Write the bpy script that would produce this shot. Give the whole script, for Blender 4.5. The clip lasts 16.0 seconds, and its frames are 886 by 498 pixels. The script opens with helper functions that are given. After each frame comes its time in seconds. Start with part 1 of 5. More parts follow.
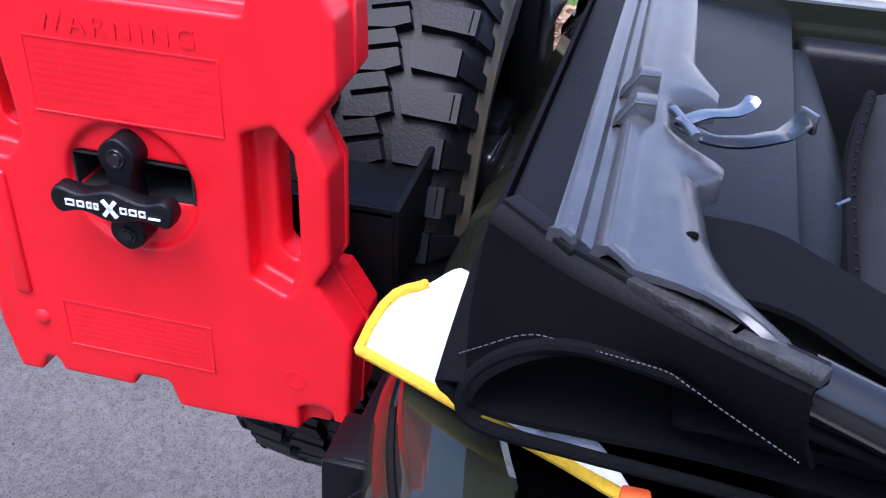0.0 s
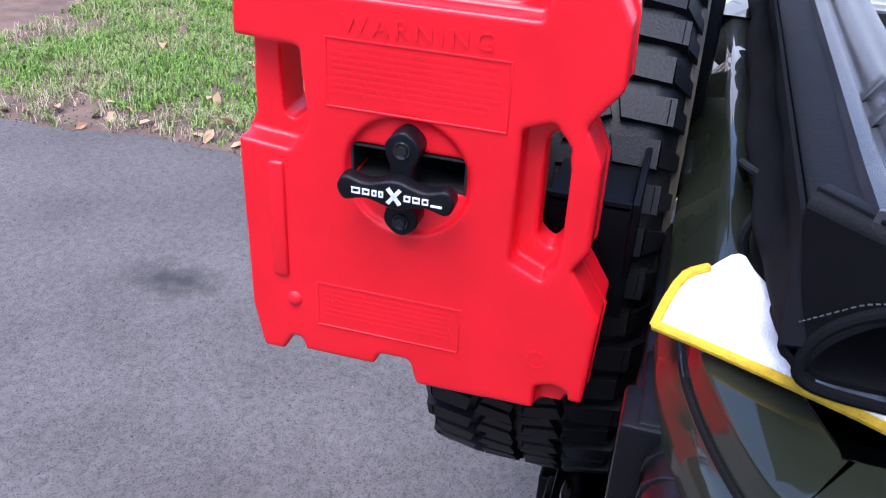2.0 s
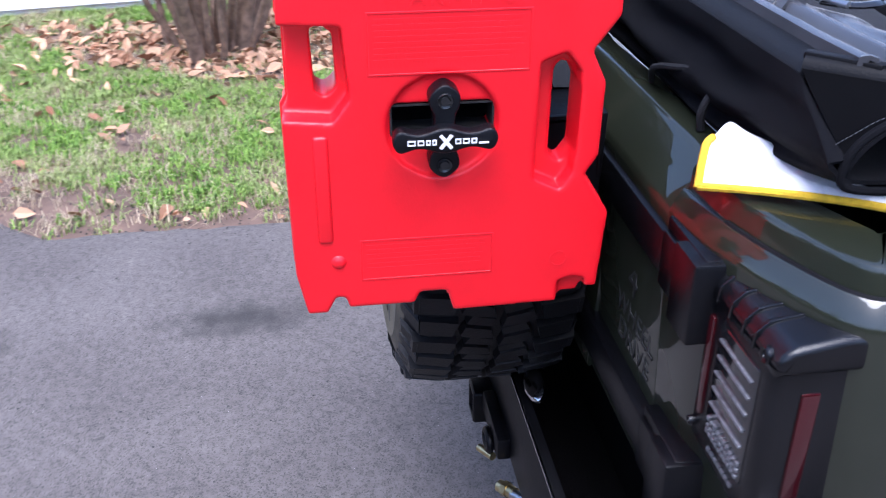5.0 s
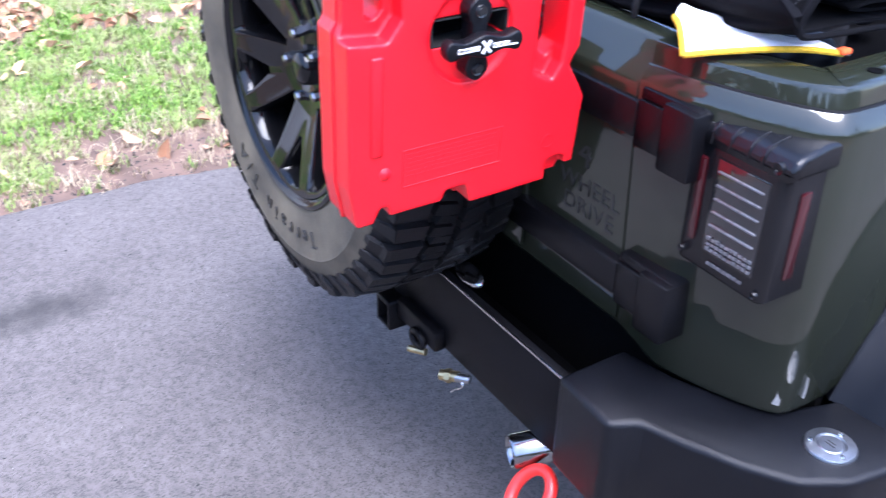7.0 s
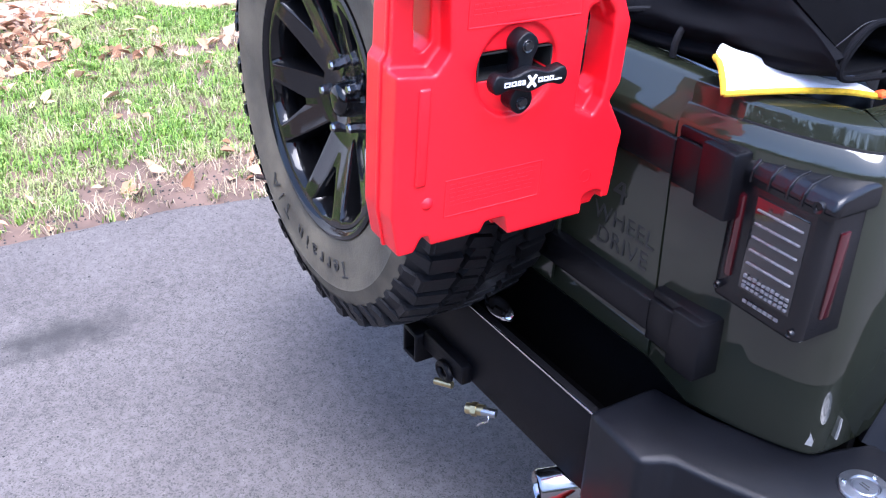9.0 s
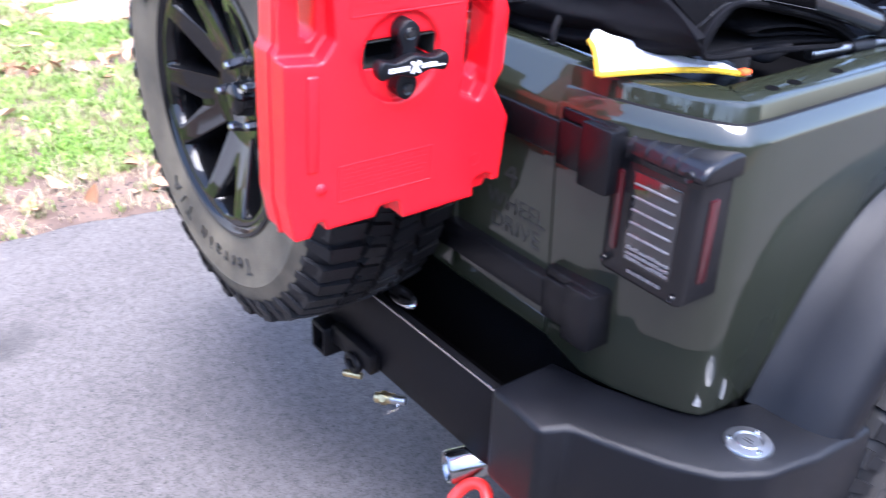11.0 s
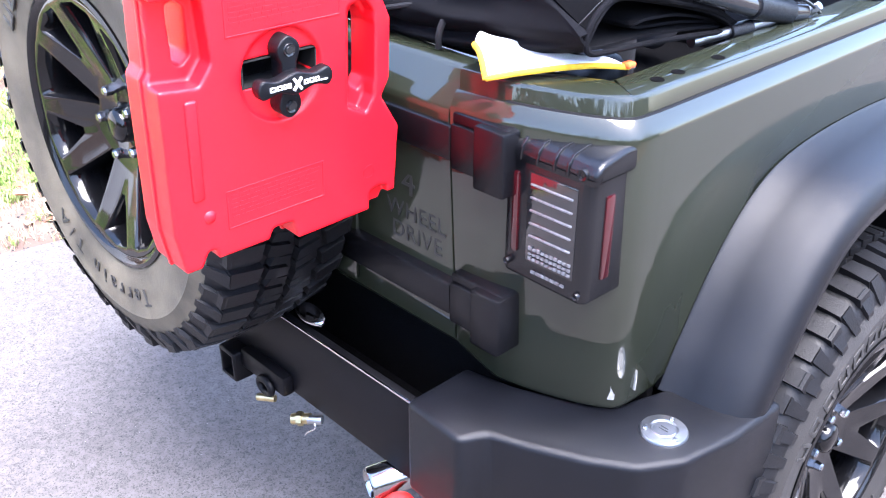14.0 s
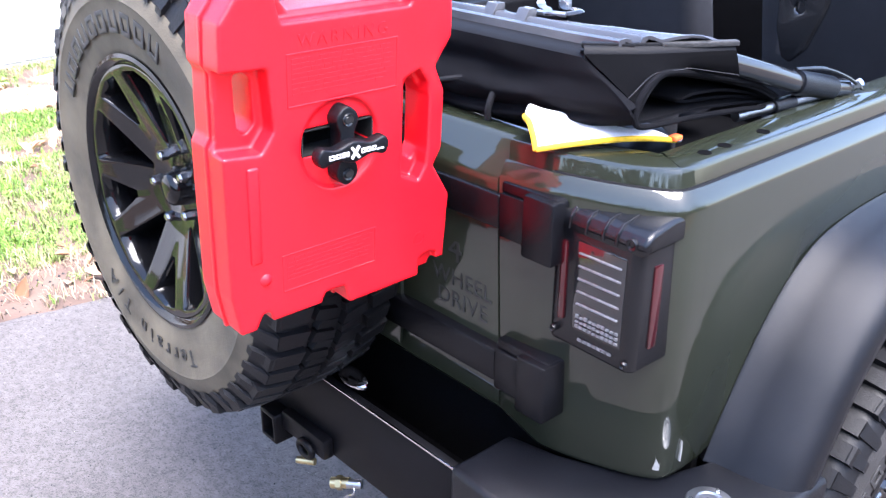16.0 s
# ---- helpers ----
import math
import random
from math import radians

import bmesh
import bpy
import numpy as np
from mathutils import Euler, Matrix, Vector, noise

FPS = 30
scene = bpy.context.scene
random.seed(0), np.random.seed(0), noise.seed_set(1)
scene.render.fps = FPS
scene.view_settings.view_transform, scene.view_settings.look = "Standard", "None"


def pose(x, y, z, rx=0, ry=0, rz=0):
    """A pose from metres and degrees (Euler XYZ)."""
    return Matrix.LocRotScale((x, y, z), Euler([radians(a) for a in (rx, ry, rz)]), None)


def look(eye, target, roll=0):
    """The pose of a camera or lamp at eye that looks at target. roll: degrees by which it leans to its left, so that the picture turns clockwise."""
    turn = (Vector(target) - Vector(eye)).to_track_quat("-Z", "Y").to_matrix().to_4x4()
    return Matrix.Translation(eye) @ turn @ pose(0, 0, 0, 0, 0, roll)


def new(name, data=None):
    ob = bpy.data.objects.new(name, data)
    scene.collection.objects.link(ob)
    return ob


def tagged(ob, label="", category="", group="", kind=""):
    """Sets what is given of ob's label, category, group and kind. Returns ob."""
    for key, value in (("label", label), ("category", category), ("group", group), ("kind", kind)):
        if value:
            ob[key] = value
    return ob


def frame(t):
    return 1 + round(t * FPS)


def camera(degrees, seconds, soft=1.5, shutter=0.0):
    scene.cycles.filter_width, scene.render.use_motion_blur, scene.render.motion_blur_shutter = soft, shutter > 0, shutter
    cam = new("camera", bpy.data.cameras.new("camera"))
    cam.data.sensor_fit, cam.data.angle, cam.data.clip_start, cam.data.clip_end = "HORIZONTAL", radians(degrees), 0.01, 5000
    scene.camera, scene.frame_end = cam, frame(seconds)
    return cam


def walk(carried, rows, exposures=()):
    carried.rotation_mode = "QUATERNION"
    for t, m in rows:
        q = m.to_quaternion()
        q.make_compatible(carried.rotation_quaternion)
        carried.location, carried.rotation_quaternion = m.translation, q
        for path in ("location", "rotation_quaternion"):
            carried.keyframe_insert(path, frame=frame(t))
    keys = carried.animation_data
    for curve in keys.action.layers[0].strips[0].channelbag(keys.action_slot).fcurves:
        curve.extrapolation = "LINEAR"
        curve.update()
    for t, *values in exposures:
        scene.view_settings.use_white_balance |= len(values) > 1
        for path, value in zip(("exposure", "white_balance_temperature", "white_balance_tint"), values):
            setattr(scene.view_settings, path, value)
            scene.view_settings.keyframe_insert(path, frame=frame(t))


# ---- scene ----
cam = camera(50.7, 16.0, soft=1.1, shutter=0.5)
PATH = [
    (0, (1.051, 0.071, 1.528), (-0.653, -0.295, 0.547), 3.8),
    (0.5, (1.053, 0.061, 1.527), (-0.651, -0.3, 0.544), 3.6),
    (1, (1.09, 0.006, 1.534), (-0.624, -0.288, 0.547), 4.1),
    (1.5, (1.143, -0.075, 1.524), (-0.592, -0.431, 0.595), 4.4),
    (2, (1.168, -0.101, 1.527), (-0.538, -0.527, 0.573), 3.9),
    (2.5, (1.244, -0.063, 1.513), (-0.453, -0.392, 0.506), 5.3),
    (3, (1.345, -0.033, 1.516), (-0.352, -0.364, 0.511), 5.0),
    (3.2, (1.384, -0.04, 1.526), (-0.321, -0.454, 0.567), 3.5),
    (5.3, (1.3, -0.509, 1.531), (-0.415, -0.175, 0.559), -0.7),
    (5.5, (1.279, -0.548, 1.528), (-0.42, -0.172, 0.542), -1.2),
    (6, (1.3, -0.718, 1.54), (-0.288, -0.065, 0.514), -2.3),
    (6.5, (1.311, -0.874, 1.542), (-0.077, 0.131, 0.511), -0.3),
    (7, (1.313, -0.914, 1.538), (-0.121, 0.012, 0.496), 1.0),
    (7.5, (1.3, -0.94, 1.537), (-0.206, -0.104, 0.519), 0.1),
    (8, (1.293, -0.938, 1.535), (-0.198, -0.065, 0.528), 1.2),
    (8.2, (1.296, -0.94, 1.538), (-0.184, -0.048, 0.531), 1.7),
    (10.3, (1.323, -0.966, 1.521), (-0.157, 0.018, 0.603), 2.0),
    (10.5, (1.33, -0.963, 1.522), (-0.144, 0.025, 0.599), 1.6),
    (11, (1.368, -0.958, 1.52), (-0.027, 0.122, 0.578), 2.2),
    (11.5, (1.382, -0.942, 1.527), (0.127, 0.304, 0.593), 2.3),
    (12, (1.385, -0.941, 1.525), (0.184, 0.385, 0.629), 1.5),
    (12.5, (1.378, -0.935, 1.528), (0.171, 0.386, 0.635), 1.1),
    (13, (1.36, -0.927, 1.527), (0.14, 0.374, 0.621), 0.4),
    (13.5, (1.36, -0.924, 1.524), (0.095, 0.312, 0.591), -0.0),
    (14, (1.358, -0.923, 1.527), (0.08, 0.292, 0.584), 0.1),
    (14.5, (1.362, -0.932, 1.526), (0.068, 0.28, 0.601), 0.1),
    (15, (1.353, -0.935, 1.53), (0.044, 0.28, 0.631), 0.1),
    (15.5, (1.345, -0.948, 1.534), (0.024, 0.282, 0.672), 0.5),
    (16, (1.349, -0.958, 1.537), (-0.011, 0.259, 0.719), 0.3),
]
walk(cam, [(t, look(eye, target, roll)) for t, eye, target, roll in PATH],
     [(0.0, 1.7, 5450, 19), (1.0, 1.7, 5450, 18), (2.5, 1.65, 5450, 18), (3.2, 1.9, 5500, 17), (5.5, 1.85, 5450, 18), (6.4, 2.6, 5400, 18), (7.0, 2.6, 5400, 18), (8.0, 2.5, 5450, 18),
      (10.5, 2.65, 5500, 18), (11.5, 3.4, 5800, 17), (12.5, 3.65, 5850, 17), (14.5, 3.55, 5850, 17), (15.5, 3.4, 5850, 16), (16.0, 3.15, 5900, 16)])

# ---- world, sun, exposure ----
world = bpy.data.worlds.new("sky")
scene.world = world
world.use_nodes = True
wn = world.node_tree.nodes
sky = wn.new("ShaderNodeTexSky")
sky.sky_type = "NISHITA"
sky.sun_disc = False
sky.sun_elevation, sky.sun_rotation = radians(66), radians(100)
sky.air_density, sky.dust_density = 1.0, 2.5
wn["Background"].inputs["Strength"].default_value = 0.13
world.node_tree.links.new(sky.outputs["Color"], wn["Background"].inputs["Color"])
sun_data = bpy.data.lights.new("sun", "SUN")
sun_data.energy, sun_data.angle, sun_data.color = 1.6, radians(45), (1.0, 0.96, 0.90)
sun = new("sun", sun_data)
sun.matrix_world = look((2.6, -0.4, 6.8), (0.2, 0.2, 0.5))


# ---- materials ----
def material(name, color, rough=0.5, metal=0.0, coat=0.0, vary=0.25, scale=30.0, bump=0.15, bump_scale=400.0,
             second=None, spots=0.0, sheen=0.0, spec=0.5):
    """A surface with colour variation at two scales, rough variation and fine relief."""
    m = bpy.data.materials.new(name)
    m.use_nodes = True
    nt = m.node_tree
    n, link = nt.nodes, nt.links.new
    b = n["Principled BSDF"]
    tc = n.new("ShaderNodeTexCoord")
    big, fine = n.new("ShaderNodeTexNoise"), n.new("ShaderNodeTexNoise")
    big.inputs["Scale"].default_value, big.inputs["Detail"].default_value = scale, 6
    fine.inputs["Scale"].default_value, fine.inputs["Detail"].default_value = bump_scale, 3
    link(tc.outputs["Object"], big.inputs["Vector"])
    link(tc.outputs["Object"], fine.inputs["Vector"])
    mix = n.new("ShaderNodeMix")
    mix.data_type = "RGBA"
    other = second or tuple(c * (1 - vary) for c in color)
    mix.inputs[6].default_value, mix.inputs[7].default_value = (*other, 1), (*color, 1)
    ramp = n.new("ShaderNodeValToRGB")
    ramp.color_ramp.elements[0].position, ramp.color_ramp.elements[1].position = 0.35, 0.65
    link(big.outputs["Fac"], ramp.inputs["Fac"])
    link(ramp.outputs["Color"], mix.inputs[0])
    last = mix.outputs[2]
    if spots:
        sp = n.new("ShaderNodeMix")
        sp.data_type = "RGBA"
        r2 = n.new("ShaderNodeValToRGB")
        r2.color_ramp.elements[0].position, r2.color_ramp.elements[1].position = 0.62, 0.72
        link(fine.outputs["Fac"], r2.inputs["Fac"])
        k = n.new("ShaderNodeMath")
        k.operation = "MULTIPLY"
        k.inputs[1].default_value = spots
        link(r2.outputs["Color"], k.inputs[0])
        link(k.outputs[0], sp.inputs[0])
        link(last, sp.inputs[6])
        sp.inputs[7].default_value = (0.5, 0.48, 0.46, 1)
        last = sp.outputs[2]
    link(last, b.inputs["Base Color"])
    rr = n.new("ShaderNodeMapRange")
    rr.inputs[3].default_value, rr.inputs[4].default_value = max(0.02, rough - 0.07), min(1, rough + 0.07)
    link(big.outputs["Fac"], rr.inputs[0])
    link(rr.outputs[0], b.inputs["Roughness"])
    b.inputs["Metallic"].default_value, b.inputs["Coat Weight"].default_value = metal, coat
    b.inputs["Coat Roughness"].default_value = 0.03
    b.inputs["Specular IOR Level"].default_value = spec
    if sheen:
        b.inputs["Sheen Weight"].default_value, b.inputs["Sheen Roughness"].default_value = sheen, 0.4
    if bump:
        bp = n.new("ShaderNodeBump")
        bp.inputs["Strength"].default_value, bp.inputs["Distance"].default_value = bump, 0.002
        link(fine.outputs["Fac"], bp.inputs["Height"])
        link(bp.outputs["Normal"], b.inputs["Normal"])
    return m


RED = material("red polyethylene", (0.80, 0.006, 0.014), 0.36, vary=0.12, scale=12, bump=0.10, bump_scale=500)
PAINT = material("olive clearcoat paint", (0.0125, 0.0150, 0.0088), 0.45, spec=0.12, coat=1.0, vary=0.08, scale=5, bump=0.0)
PAINT.node_tree.nodes["Principled BSDF"].inputs["Coat IOR"].default_value = 1.58
PLASTIC = material("textured black plastic", (0.0034, 0.0038, 0.0055), 0.33, spec=0.25, vary=0.25, scale=9, bump=0.35, bump_scale=1200)
HINGE = material("satin black hinge plastic", (0.0035, 0.0035, 0.0045), 0.24, spec=0.22, vary=0.25, scale=9, bump=0.2, bump_scale=1200)
GLOSS = material("gloss black plastic", (0.012, 0.012, 0.013), 0.16, vary=0.2, scale=20, bump=0.0)
STEEL = material("black coated steel", (0.003, 0.003, 0.004), 0.40, spec=0.12, vary=0.3, scale=14, bump=0.3, bump_scale=500)
RUBBER = material("tyre rubber", (0.006, 0.006, 0.007), 0.5, spec=0.25, vary=0.3, scale=18, bump=0.25, bump_scale=300)
SIDEWALL = material("brown dusted tyre sidewall", (0.022, 0.020, 0.018), 0.6, vary=0.45, scale=7, bump=0.4, bump_scale=260)
DUSTY = material("pale dusty spare sidewall", (0.125, 0.102, 0.066), 0.75, vary=0.6, scale=9, bump=0.4, bump_scale=260)
LETTER = material("raised tyre lettering", (0.018, 0.017, 0.016), 0.55, vary=0.4)
RIM = material("gloss black alloy", (0.004, 0.004, 0.0045), 0.07, spec=0.35, coat=0.0, vary=0.1, bump=0.0)
CHROME = material("chrome", (0.60, 0.60, 0.62), 0.12, 1.0, vary=0.1, bump=0.05)
NUT = material("dark chrome", (0.30, 0.30, 0.31), 0.16, 1.0, vary=0.2, bump=0.05)
ALU = material("brushed aluminium", (0.34, 0.35, 0.37), 0.32, 1.0, vary=0.2, scale=60, bump=0.3)
BRASS = material("zinc yellow fitting", (0.50, 0.41, 0.22), 0.34, 1.0, vary=0.3, scale=60)
CLOTHW = material("white terry cloth", (0.83, 0.82, 0.84), 0.95, vary=0.08, scale=40, bump=1.0, bump_scale=700, sheen=0.4)
CLOTHY = material("yellow stitched hem", (0.85, 0.52, 0.02), 0.9, vary=0.25, scale=120, bump=1.0, bump_scale=900)
ORANGE = material("orange cloth tag", (0.85, 0.12, 0.02), 0.9, vary=0.2)
FABRIC = material("black canvas", (0.0042, 0.0042, 0.0055), 0.9, vary=0.3, scale=8, bump=0.6, bump_scale=1500, spec=0.1)
# a darker copy of the canvas, only for the flap at the header's end
FLAP = material("darker black canvas", (0.0018, 0.0018, 0.0022), 0.9, vary=0.3, scale=12, bump=0.5, bump_scale=1200, spec=0.05)
VINYL = material("black grained vinyl", (0.0055, 0.0055, 0.0068), 0.42, spec=0.22, vary=0.2, scale=6, bump=0.3, bump_scale=420)
HEADER = material("grey moulded plastic", (0.050, 0.051, 0.057), 0.24, vary=0.35, scale=7, bump=0.05, bump_scale=500)
HEADSEAL = material("black rubber seal", (0.005, 0.005, 0.006), 0.6, spec=0.15, vary=0.3, scale=15, bump=0.3)
WORN = material("worn grey seal", (0.030, 0.029, 0.028), 0.7, vary=0.7, scale=60, bump=1.0, bump_scale=200)
THREAD = material("grey thread", (0.07, 0.07, 0.075), 0.9)
SEAT = material("dark grey seat cloth", (0.026, 0.026, 0.030), 0.85, vary=0.25, scale=12, bump=0.8, bump_scale=800, spec=0.2)
MESH = material("woven mesh nylon", (0.018, 0.018, 0.020), 0.8, spec=0.2, vary=0.3, scale=20, bump=1.0, bump_scale=500)
# near black: real carpet and trim, and shade painted into gaps and holes
CARPET_SHADE = material("black carpet and deep shade", (0.0025, 0.0025, 0.003), 0.95, bump=1.0, spec=0.04)
LENSRED = material("dark red lens", (0.035, 0.002, 0.004), 0.10, coat=0.6, vary=0.1, bump=0.0)
SMOKE = material("smoked lens", (0.010, 0.010, 0.011), 0.12, coat=1.0, vary=0.1, bump=0.0)
HOUSING = material("satin black lamp housing", (0.0045, 0.0045, 0.0055), 0.18, spec=0.4, vary=0.2, scale=20, bump=0.2, bump_scale=900)
LED = material("silver led bar", (0.21, 0.215, 0.23), 0.3, 0.4, vary=0.4, scale=150, bump=0.8, bump_scale=300)
WHITE = material("white print", (0.8, 0.8, 0.8), 0.5, vary=0.05)
DECAL = material("matt black decal", (0.012, 0.012, 0.012), 0.6, vary=0.1)
HOOK = material("red coated steel", (0.60, 0.02, 0.015), 0.35, vary=0.15, scale=20)
SCUFF = material("chipped paint", (0.22, 0.22, 0.22), 0.5, vary=0.4, scale=120)
WALLW = material("white house siding", (0.80, 0.80, 0.80), 0.6, vary=0.06, scale=3, bump=0.1)
BARK = material("grey brown bark", (0.26, 0.17, 0.12), 0.9, vary=0.5, scale=25, bump=1.0, bump_scale=90)
STONE = material("reddish stone path", (0.40, 0.27, 0.20), 0.9, vary=0.3, scale=6, bump=1.0, bump_scale=60)


def leafy(name, dark, light, rough=0.65, faded=0.0):
    """Foliage: the colour runs from piece to piece."""
    m = material(name, light, rough, bump=0.0)
    nt = m.node_tree
    geo, ramp = nt.nodes.new("ShaderNodeNewGeometry"), nt.nodes.new("ShaderNodeValToRGB")
    ramp.color_ramp.elements[0].color, ramp.color_ramp.elements[1].color = (*dark, 1), (*light, 1)
    nt.links.new(geo.outputs["Random Per Island"], ramp.inputs["Fac"])
    tc, patch, dry = nt.nodes.new("ShaderNodeTexCoord"), nt.nodes.new("ShaderNodeTexNoise"), nt.nodes.new("ShaderNodeMix")
    patch.inputs["Scale"].default_value, patch.inputs["Detail"].default_value = 2.3, 5
    nt.links.new(tc.outputs["Object"], patch.inputs["Vector"])
    lift = nt.nodes.new("ShaderNodeMapRange")
    lift.inputs[1].default_value, lift.inputs[2].default_value, lift.inputs[4].default_value = 0.45, 0.70, faded
    nt.links.new(patch.outputs["Fac"], lift.inputs[0])
    dry.data_type = "RGBA"
    nt.links.new(lift.outputs[0], dry.inputs[0])
    nt.links.new(ramp.outputs["Color"], dry.inputs[6])
    dry.inputs[7].default_value = (0.42, 0.36, 0.20, 1)
    nt.links.new(dry.outputs[2], nt.nodes["Principled BSDF"].inputs["Base Color"])
    return m


GRASS = leafy("lawn grass", (0.055, 0.135, 0.012), (0.24, 0.38, 0.055), faded=0.5)
WOODS = leafy("far tree foliage", (0.025, 0.035, 0.014), (0.09, 0.08, 0.035))
STRAW = leafy("dead grass", (0.26, 0.19, 0.11), (0.50, 0.41, 0.27))
LITTER = leafy("dry leaves", (0.20, 0.085, 0.04), (0.58, 0.36, 0.22), 0.8)


def asphalt():
    """Worn driveway: grey binder, pale and dark grit, old oil stains."""
    m = bpy.data.materials.new("worn asphalt")
    m.use_nodes = True
    n, link = m.node_tree.nodes, m.node_tree.links.new
    b, tc = n["Principled BSDF"], n.new("ShaderNodeTexCoord")

    def tex(kind, scale, detail=4):
        t = n.new(kind)
        t.inputs["Scale"].default_value = scale
        if "Detail" in t.inputs:
            t.inputs["Detail"].default_value = detail
        link(tc.outputs["Object"], t.inputs["Vector"])
        return t

    def ramp(src, a, bb, ca, cb):
        r = n.new("ShaderNodeValToRGB")
        e = r.color_ramp.elements
        e[0].position, e[1].position, e[0].color, e[1].color = a, bb, (*ca, 1), (*cb, 1)
        link(src, r.inputs["Fac"])
        return r.outputs["Color"]

    def mix(fac, a, bb, mode="MIX"):
        x = n.new("ShaderNodeMix")
        x.data_type, x.blend_type = "RGBA", mode
        for i, v in ((0, fac), (6, a), (7, bb)):
            if isinstance(v, (float, tuple)):
                x.inputs[i].default_value = v
            else:
                link(v, x.inputs[i])
        return x.outputs[2]

    base = ramp(tex("ShaderNodeTexNoise", 2.2, 8).outputs["Fac"], 0.3, 0.7, (0.044, 0.038, 0.0355), (0.067, 0.059, 0.055))
    cells = n.new("ShaderNodeSeparateColor")
    link(tex("ShaderNodeTexVoronoi", 230).outputs["Color"], cells.inputs["Color"])
    grain = ramp(cells.outputs["Red"], 0.0, 1.0, (0.22, 0.22, 0.22), (1.80, 1.79, 1.78))
    fleck = ramp(tex("ShaderNodeTexNoise", 38, 6).outputs["Fac"], 0.3, 0.7, (0.80, 0.80, 0.80), (1.2, 1.2, 1.2))
    grain = mix(1.0, grain, fleck, "MULTIPLY")
    col = mix(1.0, base, grain, "MULTIPLY")
    v = tex("ShaderNodeTexVoronoi", 115)
    pick = n.new("ShaderNodeSeparateColor")
    link(v.outputs["Color"], pick.inputs["Color"])
    near = n.new("ShaderNodeMath")
    near.operation = "LESS_THAN"
    near.inputs[1].default_value = 0.36
    link(v.outputs["Distance"], near.inputs[0])
    rare = n.new("ShaderNodeMath")
    rare.operation = "GREATER_THAN"
    rare.inputs[1].default_value = 0.81
    link(pick.outputs["Red"], rare.inputs[0])
    both = n.new("ShaderNodeMath")
    both.operation = "MULTIPLY"
    link(near.outputs[0], both.inputs[0])
    link(rare.outputs[0], both.inputs[1])
    col = mix(both.outputs[0], col, (0.50, 0.46, 0.44, 1))
    # old oil stains
    for cx, cy, rx, ry in ((-1.05, -1.52, 0.13, 0.20), (-1.11, -0.72, 0.13, 0.26)):
        off = n.new("ShaderNodeMapping")
        off.inputs["Location"].default_value = (-cx / rx, -cy / ry, 0)
        off.inputs["Scale"].default_value = (1 / rx, 1 / ry, 0)
        link(tc.outputs["Object"], off.inputs["Vector"])
        ln = n.new("ShaderNodeVectorMath")
        ln.operation = "LENGTH"
        link(off.outputs["Vector"], ln.inputs[0])
        wob = tex("ShaderNodeTexNoise", 14, 5)
        add = n.new("ShaderNodeMath")
        add.operation = "MULTIPLY_ADD"
        add.inputs[1].default_value, add.inputs[2].default_value = 1.5, -0.75
        link(wob.outputs["Fac"], add.inputs[0])
        tot = n.new("ShaderNodeMath")
        tot.operation = "ADD"
        link(ln.outputs["Value"], tot.inputs[0])
        link(add.outputs[0], tot.inputs[1])
        col = mix(ramp(tot.outputs[0], 0.1, 1.05, (0.9, 0.9, 0.9), (0, 0, 0)), col, (0.020, 0.018, 0.016, 1))
    link(col, b.inputs["Base Color"])
    b.inputs["Roughness"].default_value = 0.85
    bump = n.new("ShaderNodeBump")
    bump.inputs["Strength"].default_value, bump.inputs["Distance"].default_value = 0.45, 0.004
    link(tex("ShaderNodeTexNoise", 260, 4).outputs["Fac"], bump.inputs["Height"])
    link(bump.outputs["Normal"], b.inputs["Normal"])
    return m


ASPHALT = asphalt()
SOIL = material("bare brown soil", (0.15, 0.095, 0.068), 0.95, scale=7, bump=1.0, bump_scale=60, second=(0.085, 0.054, 0.04))


# ---- mesh helpers ----
def finish(bm, smooth=40):
    bmesh.ops.recalc_face_normals(bm, faces=bm.faces)
    for f in bm.faces:
        f.smooth = smooth > 0
    for e in bm.edges:
        e.smooth = len(e.link_faces) == 2 and e.calc_face_angle(3) < radians(smooth)


def part(name, bm, mat, parent=None, label="", smooth=40):
    """Links a bmesh as one mesh object, under a thing or a part if one is given."""
    finish(bm, smooth)
    me = bpy.data.meshes.new(name)
    bm.to_mesh(me)
    bm.free()
    for m in mat if isinstance(mat, (list, tuple)) else [mat]:
        me.materials.append(m)
    ob = new(name, me)
    if parent:
        hang(ob, parent)
    if label:
        tagged(ob, label)
    return ob


def hang(ob, parent):
    """Makes ob a part of a thing (an Empty at its base) or of a part."""
    ob.parent = parent
    if parent.data is None:
        ob.matrix_parent_inverse = Matrix.Translation(-parent.location)


def box(x0, x1, y0, y1, z0, z1, bevel=0.0, seg=2, bm=None):
    own = bmesh.new()
    v = [own.verts.new((x, y, z)) for z in (z0, z1) for x, y in ((x0, y0), (x1, y0), (x1, y1), (x0, y1))]
    for f in ((0, 3, 2, 1), (4, 5, 6, 7), (0, 1, 5, 4), (1, 2, 6, 5), (2, 3, 7, 6), (3, 0, 4, 7)):
        own.faces.new([v[i] for i in f])
    if bevel:
        bmesh.ops.bevel(own, geom=own.edges[:], offset=bevel, segments=seg, profile=0.5, affect="EDGES")
    return merge(bm, own)


def merge(bm, own):
    if bm is None:
        return own
    me = bpy.data.meshes.new("joined")
    own.to_mesh(me)
    own.free()
    bm.from_mesh(me)
    bpy.data.meshes.remove(me)
    return bm


def moved(bm, m):
    bmesh.ops.transform(bm, matrix=m, verts=bm.verts)
    return bm


